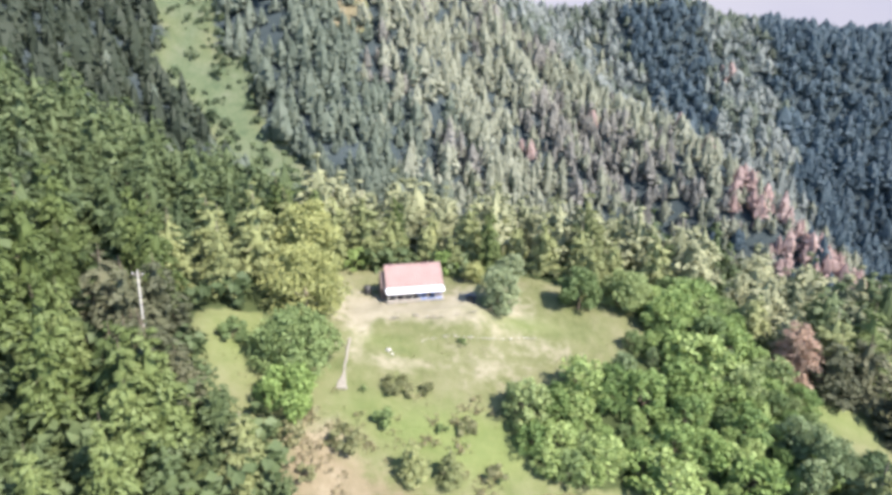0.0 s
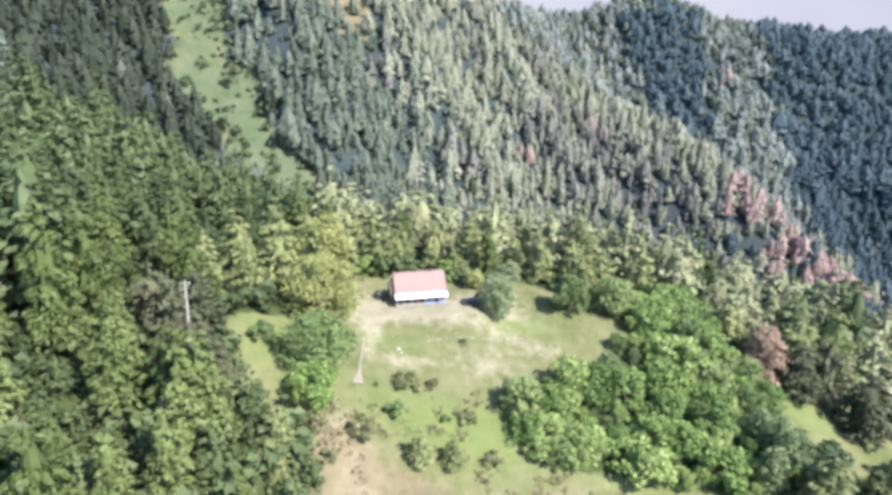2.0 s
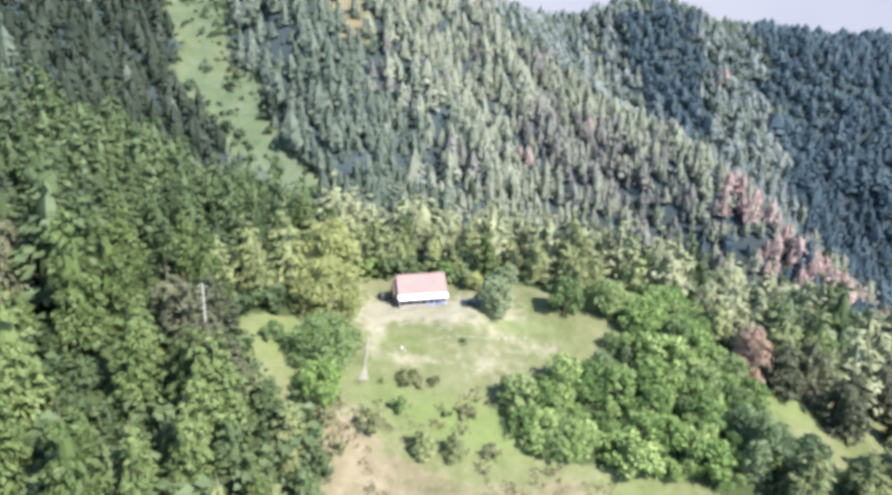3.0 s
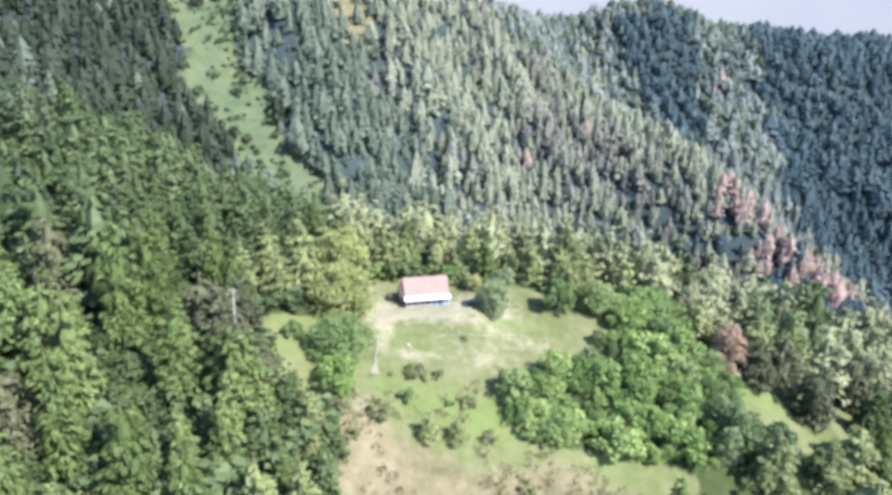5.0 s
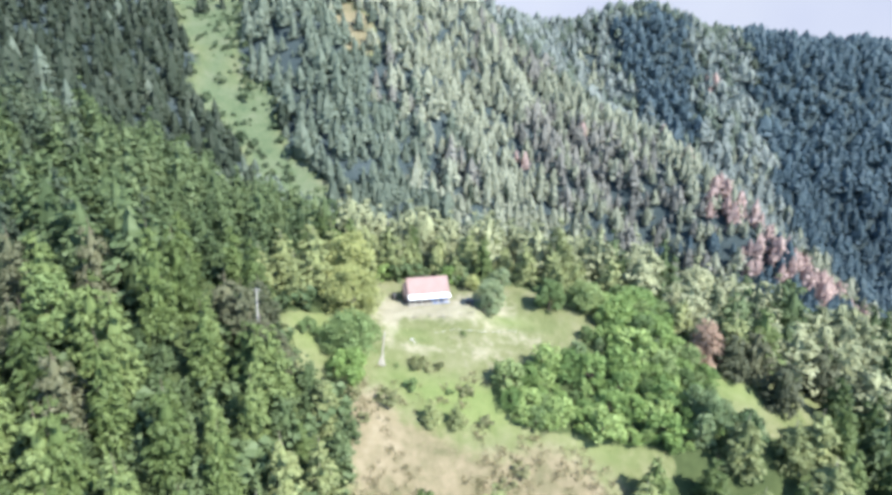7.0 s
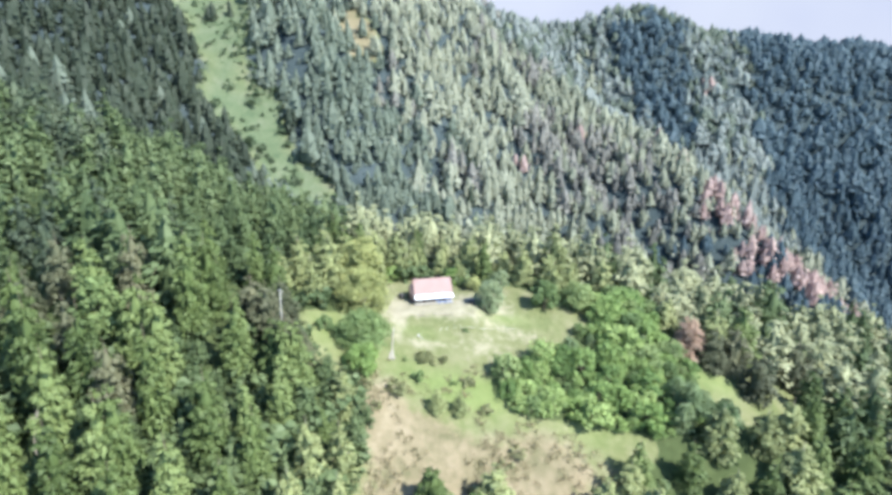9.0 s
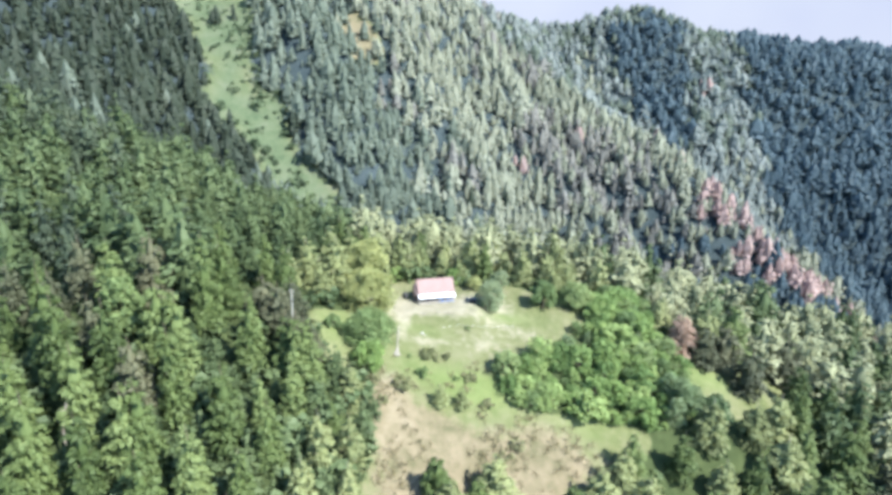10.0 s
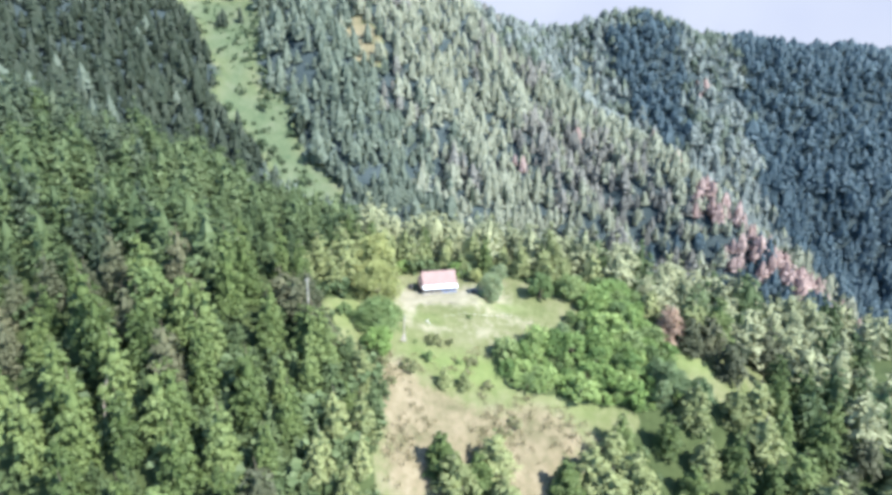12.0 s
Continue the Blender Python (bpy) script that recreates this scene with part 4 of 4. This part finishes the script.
def build_cabin():
    L, V, D, WALL_H, RIDGE = 10.1, 1.6, 8.2, 2.75, 5.6
    mid_y = (V + D) / 2
    cabin = tagged(new("cabin"), "long cabin with faded red metal roof and white verandah roof", "house")
    cabin.matrix_basis = pose(-10.5, 99.7, -0.15, 0, 0, 11.0)
    from_bm("plinth", box(-0.3, -0.25, -0.4, L + 0.3, D + 0.1, 0.22), M_STONE, cabin, "pale stone plinth")
    from_bm("front_wall", box(0, V, 0.22, L, V + 0.22, WALL_H), M_WALL, cabin)
    from_bm("back_wall", box(0, D - 0.22, 0.22, L, D, WALL_H), M_WALL, cabin)
    for x in (0.0, L - 0.22):
        bm = bmesh.new()
        prof = [(V + 0.22, 0.22), (D - 0.22, 0.22), (D - 0.22, WALL_H), (mid_y, RIDGE - 0.25), (V + 0.22, WALL_H)]
        a = [bm.verts.new((x, y, z)) for y, z in prof]
        b = [bm.verts.new((x + 0.22, y, z)) for y, z in prof]
        bm.faces.new(a[::-1])
        bm.faces.new(b)
        for k in range(5):
            bm.faces.new((a[k], a[(k + 1) % 5], b[(k + 1) % 5], b[k]))
        bmesh.ops.recalc_face_normals(bm, faces=bm.faces[:])
        from_bm("gable_wall", bm, M_WALL, cabin, "dark timber gable wall")
    fall = (RIDGE - WALL_H) / (mid_y - V)
    sheet("roof_slope", -0.2, L + 0.4, (V - 0.35, WALL_H - 0.35 * fall + 0.12), (mid_y, RIDGE + 0.12), M_ROOF, cabin, "faded red ribbed metal roof")
    sheet("roof_slope", -0.2, L + 0.4, (D + 0.4, WALL_H - 0.4 * fall + 0.12), (mid_y, RIDGE + 0.12), M_ROOF, cabin, "faded red ribbed metal roof")
    from_bm("ridge_cap", box(-0.24, mid_y - 0.16, RIDGE + 0.1, L + 0.43, mid_y + 0.16, RIDGE + 0.19, 0.03), M_ROOF, cabin)
    for x in (-0.22, L + 0.37):
        bm = bmesh.new()
        v = [bm.verts.new(p) for p in ((x, V - 0.35, WALL_H - 0.35 * fall - 0.04), (x, mid_y, RIDGE - 0.04), (x, mid_y, RIDGE + 0.15), (x, V - 0.35, WALL_H - 0.35 * fall + 0.15))]
        bm.faces.new(v)
        g = bmesh.ops.extrude_face_region(bm, geom=bm.faces[:])
        bmesh.ops.translate(bm, verts=[e for e in g["geom"] if isinstance(e, bmesh.types.BMVert)], vec=(0.05, 0, 0))
        bmesh.ops.recalc_face_normals(bm, faces=bm.faces[:])
        from_bm("barge_board", bm, M_WALL, cabin)
    e = WALL_H - 0.35 * fall
    # Dark board drawn in for the shadow line below the eave.
    from_bm("eave_shadow_strip", box(-0.2, V - 0.4, e - 0.1, L + 0.4, V - 0.36, e + 0.1, 0.01), M_WALL, cabin, "dark brown strip added for the shadow line under the roof edge")
    sheet("verandah_roof", -0.25, L + 0.35, (-0.35, 1.9), (V - 0.02, 2.56), M_WHITE, cabin, "bright white metal verandah roof")
    from_bm("verandah_beam", box(0, -0.06, 1.72, L, 0.06, 1.86), M_CREAM, cabin)
    posts = [0.06, 1.5, 2.95, 4.4, 5.85, 7.3, 8.75, L - 0.06]
    for x in posts:
        from_bm("post", box(x - 0.07, -0.07, 0.22, x + 0.07, 0.07, 1.72), M_CREAM, cabin)
    for k, (a, b) in enumerate(zip(posts, posts[1:])):
        blue = k >= 4
        low = 0.6 if k % 2 else 0.8
        p = from_bm("railing_panel", box(a + 0.09, -0.035, 0.3, b - 0.09, 0.035, low if blue else 0.62), M_BLUE if blue else M_CREAM, cabin, "blue painted panel" if blue else "cream painted panel")
        for j in range(4):
            xx = a + 0.09 + (b - a - 0.18) * (j + 0.5) / 4
            from_bm("batten", box(xx - 0.025, -0.055, 0.3, xx + 0.025, -0.037, low if blue else 0.62, 0), M_WHITE if blue else M_WOOD, p)
        if blue and k != 5:
            from_bm("blind", box(a + 0.1, 0.0, 1.35, b - 0.1, 0.03, 1.7), M_BLUE, cabin, "blue cloth blind")
    # a narrow block of dark boards added to show the gable's shaded side
    bm = bmesh.new()
    prof = [(V + 0.5, -0.2), (D - 0.6, -0.2), (D - 0.6, 2.2), (mid_y, RIDGE - 1.0), (V + 0.5, 2.2)]
    a = [bm.verts.new((-1.05, y, z)) for y, z in prof]
    b = [bm.verts.new((-0.02, y, z)) for y, z in prof]
    bm.faces.new(a[::-1])
    bm.faces.new(b)
    for k in range(5):
        bm.faces.new((a[k], a[(k + 1) % 5], b[(k + 1) % 5], b[k]))
    bmesh.ops.recalc_face_normals(bm, faces=bm.faces[:])
    annex = from_bm("annex", bm, M_WALL, cabin, "narrow dark block added for the shaded side of the gable")
    for k in range(9):
        y = V + 0.7 + k * 0.6
        from_bm("batten", box(-1.09, y - 0.04, -0.1, -1.052, y + 0.04, 2.1, 0), M_WALL, annex)
    for k, x in enumerate((0.7, 3.3, 5.6, 8.1)):
        d = from_bm("door", box(x, V - 0.05, 0.24, x + 0.9, V - 0.004, 2.15), M_BLUE if k > 1 else M_WOOD, cabin)
        from_bm("handle", box(x + 0.75, V - 0.11, 1.15, x + 0.82, V - 0.052, 1.22, 0.01), M_GREY_SHEET, d)
    for x in (1.9, 4.4, 6.8, 9.1):
        w = from_bm("window", box(x, V - 0.05, 0.95, x + 0.95, V - 0.004, 1.95), M_CREAM, cabin)
        for xx in (x + 0.06, x + 0.5):
            from_bm("pane", box(xx, V - 0.07, 1.02, xx + 0.39, V - 0.052, 1.88, 0), M_GLASS, w)
    return cabin


build_cabin()


def lathe(profile, sides=24):
    v, f = [], []
    for r, z in profile:
        v += [(r * math.cos(k * math.tau / sides), r * math.sin(k * math.tau / sides), z) for k in range(sides)]
    for j in range(len(profile) - 1):
        for k in range(sides):
            n = (k + 1) % sides
            f.append((j * sides + k, j * sides + n, (j + 1) * sides + n, (j + 1) * sides + k))
    return v, f


def build_tank():
    tank = tagged(new("water_tank"), "round black plastic water tank beside the cabin", "water tank")
    tank.matrix_basis = pose(-14.9, 104.4, float(land(-14.9, 104.4)))
    body = [(0.001, 0.0), (0.72, 0.0), (0.74, 0.06)]
    for k in range(5):
        z = 0.1 + k * 0.26
        body += [(0.74, z), (0.76, z + 0.06), (0.76, z + 0.16), (0.74, z + 0.22)]
    body += [(0.68, 1.5), (0.45, 1.66), (0.24, 1.7)]
    part("body", *lathe(body), M_BLACK, tank, smooth=True)
    part("lid", *lathe([(0.26, 1.68), (0.28, 1.72), (0.26, 1.8), (0.001, 1.82)]), M_BLACK, tank)
    part("pipe", *tube([(0.6, 0, 1.25), (1.6, -0.2, 1.3), (2.6, -0.4, 1.3), (3.0, -0.5, 1.3)], (0.05, 0.05, 0.05, 0.05)), M_GREY_SHEET, tank, "grey feed pipe")


build_tank()


def build_shed():
    # Stand-in for a small unidentified dark object; its navy sides imitate shade.
    shed = tagged(new("shed"), "small dark box with a grey tin roof, its navy copying shade", "shed")
    shed.matrix_basis = pose(4.6, 101.2, float(land(4.6, 101.2)) - 0.1, 0, 0, -22)
    from_bm("back_wall", box(-0.8, 0.55, 0, 0.8, 0.62, 1.15), M_BLACK, shed)
    for x in (-0.8, 0.73):
        from_bm("side_wall", box(x, -0.6, 0, x + 0.07, 0.54, 1.2), M_NAVY, shed)
    from_bm("front_board", box(-0.72, -0.64, 0, 0.72, -0.58, 0.95), M_BLACK, shed)
    sheet("roof", -0.9, 0.9, (-0.75, 1.36), (0.75, 1.2), M_GREY_SHEET, shed, "grey tin roof")


build_shed()


def stone(seed, sx, sy, sz):
    r = random.Random(seed)
    bm = bmesh.new()
    bmesh.ops.create_icosphere(bm, subdivisions=1, radius=0.5)
    for v in bm.verts:
        v.co = v.co * r.uniform(0.78, 1.15)
        v.co = Vector((v.co.x * sx, v.co.y * sy, v.co.z * sz))
    v = [tuple(a.co) for a in bm.verts]
    bm.verts.index_update()
    f = [[a.index for a in q.verts] for q in bm.faces]
    bm.free()
    return np.array(v), np.array(f)


def stone_wall(label, ax, ay, bx, by, courses, gaps, mat):
    ps = []
    n = int(math.hypot(bx - ax, by - ay) / 0.42)
    r = random.Random(int(ax * 10))
    for k in range(n):
        t = k / n
        if any(a < t < b for a, b in gaps):
            continue
        x, y = ax + (bx - ax) * t, ay + (by - ay) * t + 0.5 * math.sin(t * 9)
        for c in range(courses if r.random() > 0.3 else courses - 1):
            v, f = stone(r.random(), r.uniform(0.18, 0.45), r.uniform(0.18, 0.38), r.uniform(0.16, 0.28))
            ps.append((v + np.array([x + r.uniform(-0.1, 0.1), y + r.uniform(-0.15, 0.15) + c * 0.06, float(land(x, y)) - 0.02 + c * 0.27]), f))
    v, f = join(ps)
    return tagged(part("stone_wall", v, f, mat), label, "stone wall")


stone_wall("low dry-stone terrace wall below the cabin yard", -9.5, 93.9, 7, 96.4, 2, ((0.1, 0.22), (0.3, 0.36), (0.55, 0.66), (0.74, 0.8), (0.9, 1.0)), M_STONE)
stone_wall("broken line of pale stones across the meadow", -4, 89.8, 16.5, 94.7, 1, ((0.12, 0.17), (0.3, 0.33), (0.6, 0.64)), M_CHALK)
for x, y, s in ((-9.3, 86.2, 1.0), (-8.6, 85.6, 0.6)):
    v, f = stone(x, s, s * 0.8, s * 0.75)
    tagged(part("boulder", v + np.array([x, y, float(land(x, y)) + s * 0.2]), f, M_CHALK), "pale weathered boulder lying in the meadow grass", "boulder", "boulders in the meadow")


def build_steps():
    path = tagged(new("stone_path"), "narrow pale stone path down the meadow", "path")
    r = random.Random(4)
    for k in range(20):
        t = k / 19
        x, y = -15.6 + 0.3 * t + 0.05 * math.sin(k), 87.0 - 10.5 * t
        w = 0.14 if t < 0.75 else 0.14 + (t - 0.75) * 2.6
        bm = box(-w - r.uniform(0, 0.08), -0.26, -0.3, w + r.uniform(0, 0.08), 0.26, 0.1, 0.03)
        ob = from_bm("slab", bm, M_PATH, path)
        ob.matrix_basis = pose(x, y, float(land(x, y)) + 0.12, r.uniform(-3, 3), r.uniform(-3, 3), r.uniform(-8, 8))


build_steps()


def build_pole():
    x, y = -38.3, 68.0
    z = float(land(x, y))
    pole = tagged(new("utility_pole"), "slim pale utility pole standing among the conifers", "utility pole")
    pole.matrix_basis = pose(x, y, z, 0, 2.5)
    h = 17.7 - z
    part("shaft", *tube([(0, 0, -0.5), (0, 0, h * 0.5), (0, 0, h)], (0.12, 0.11, 0.1), 10), M_CHALK, pole, smooth=True)
    from_bm("crossarm", box(-0.7, -0.06, h - 0.6, 0.7, 0.06, h - 0.48), M_WOOD, pole)
    for xx in (-0.6, 0.6):
        part("insulator", *lathe([(0.05, h - 0.48), (0.07, h - 0.42), (0.05, h - 0.36), (0.001, h - 0.3)], 10)[:2], M_WHITE, pole).location = (xx, 0, 0)


build_pole()


def build_snag(x, y, height, lean):
    """A bare dead stem with a broken top and a few stubs."""
    snag = tagged(new("dead_tree"), "pale bare dead tree with a broken top among conifers", "dead tree")
    snag.matrix_basis = pose(x, y, float(land(x, y)) - 0.3, 0, 0, 40)
    top = (lean, 0.0, height)
    part("trunk", *tube([(0, 0, 0), (lean * 0.2, 0.1, height * 0.5), (lean * 0.7, 0, height * 0.85), top], (0.26, 0.2, 0.14, 0.09), 9), M_BARK_PALE, snag, smooth=True)
    for k in range(7):
        z = height * (0.5 + 0.065 * k)
        a, r = k * 2.3, 1.5 - 0.14 * k
        c = lean * (0.2 + (z / height - 0.5) * 1.4)
        part("branch", *tube([(c, 0, z), (c + math.cos(a) * r * 0.6, math.sin(a) * r * 0.6, z + 0.2), (c + math.cos(a) * r, math.sin(a) * r, z + 0.5)], (0.07, 0.045, 0.015), 5), M_BARK_PALE, snag)


build_snag(-74.5, 38.5, 14.0, 2.6)

# ---- shrubs of the meadow ----
SHRUBS = [
    broadleaf("scrubby olive-green shrub in the meadow", 2.2, 1.5, 6, 420, 0.33, M_SHRUB, M_BARK, 0.02, "shrub", "shrub", "shrubs in the meadow"),
    broadleaf("low dry brownish shrub in the meadow", 1.5, 1.6, 6, 380, 0.32, M_SHRUB, M_BARK, 0.0, "shrub", "shrub", "shrubs in the meadow"),
    broadleaf("small green bush in the meadow", 2.0, 1.4, 5, 420, 0.33, M_LEAF_DEEP, M_BARK, 0.0, "shrub", "shrub", "shrubs in the meadow"),
]
used_shrub = set()
rng = np.random.default_rng(44)
for x, y, h, k in ((-8.1, 79, 2.2, 1), (-6, 78.6, 1.7, 1), (-2.9, 79.4, 2.0, 0), (-8.8, 72.5, 2.8, 2), (2.6, 74.8, 1.8, 1), (4, 74.6, 1.3, 0), (6.8, 68.6, 2.6, 0), (-14, 67.5, 2.6, 1), (2.7, 90.2, 1.3, 2), (-19.7, 66.2, 3.0, 0), (-12.2, 77, 1.0, 2), (-0.6, 73.6, 1.5, 2), (13, 61, 2.2, 1), (10, 57.5, 2.0, 1), (-17.5, 62, 2.2, 0)):
    plant(SHRUBS, x, y, h, [2.2, 1.5, 2.0], used_shrub, 1.0, k)
for x, y, h in ((-4.4, 66, 6.2), (0.5, 66.8, 5.6), (-24.4, 60, 9.0)):
    plant(CONIFERS, x, y, h, CON_H, used_con, 1.45, model=3)


def build_grass():
    """Tufts of taller grass and weeds over the meadow, each a fan of blades."""
    n = 4200
    x, y = rng.uniform(-38, 40, n), rng.uniform(34, 116, n)
    ok = inside(x, y, CLEARING) & ((np.abs(x + 4) > 13) | (np.abs(y - 101) > 9)) & (patch(x, y, 9.0) + rng.normal(0, 0.5, n) > -0.1)
    x, y = x[ok], y[ok]
    blades = 7
    k = np.repeat(np.arange(len(x)), blades)
    size = np.repeat(rng.uniform(0.12, 0.34, len(x)), blades)
    a = rng.uniform(0, math.tau, len(k))
    lean = np.stack([np.cos(a), np.sin(a), np.zeros(len(k))], 1)
    foot = np.stack([x[k], y[k], land(x, y)[k] - 0.02], 1) + lean * 0.12
    side = np.stack([-np.sin(a), np.cos(a), np.zeros(len(k))], 1) * 0.16 * size[:, None]
    tip = foot + lean * size[:, None] * 0.6 + np.array([0, 0, 1.0]) * size[:, None] * rng.uniform(0.5, 1.0, (len(k), 1))
    v = np.stack([foot - side, foot + side, tip + side * 0.3, tip - side * 0.3], 1).reshape(-1, 3)
    ob = part("grass", v, np.arange(4 * len(k)).reshape(-1, 4), M_GRASS)
    values(ob, "tone", np.repeat(np.clip(0.5 + 0.4 * patch(x, y, 14.0) + rng.normal(0, 0.25, len(x)), 0, 1), blades * 4))
    tagged(ob, "tufts of green and dry yellow grass over the meadow", "grass", kind="stuff")


M_GRASS = foliage("grass_blades", (0.117, 0.143, 0.0586), (0.184, 0.196, 0.0921), (0.276, 0.26, 0.159), 0.55, "tone")
build_grass()
# bracken and dry weeds over the lower meadow
M_BRACKEN = foliage("dry_bracken", (0.172, 0.167, 0.0856), (0.252, 0.221, 0.131), (0.342, 0.29, 0.197), 0.55, "tone")
(v, f), cs = lobed_crown(0.9, 0.9, 4, 26, 0.3, 0.0)
low = []
for _ in range(2600):
    x, y = rng.uniform(-20, 38), rng.uniform(35, 80)
    if inside(np.array([x]), np.array([y]), CLEARING)[0] and patch(x, y, 7.0) + rng.normal(0, 0.5) > 0.4 and math.hypot(x + 2, y - 66) > 5 and (y < 72 or rng.uniform() < 0.3):
        low.append((x, y, rng.uniform(0.3, 1.0), 0))
wood("bracken", "dry brownish bracken and low weeds on the lower meadow", low, [(v, f, 0.9)], M_BRACKEN, 1.2)
# the red-brown dying conifer and its neighbours by the glade
lone(conifer("red-brown dying conifer at the edge of the glade", 13.0, 5.2, 80, 18, 0.5, M_NEEDLE_RED, M_BARK, 0.6, 0.08, 0.42, 0.15, 1.4), 64.5, 97.8)
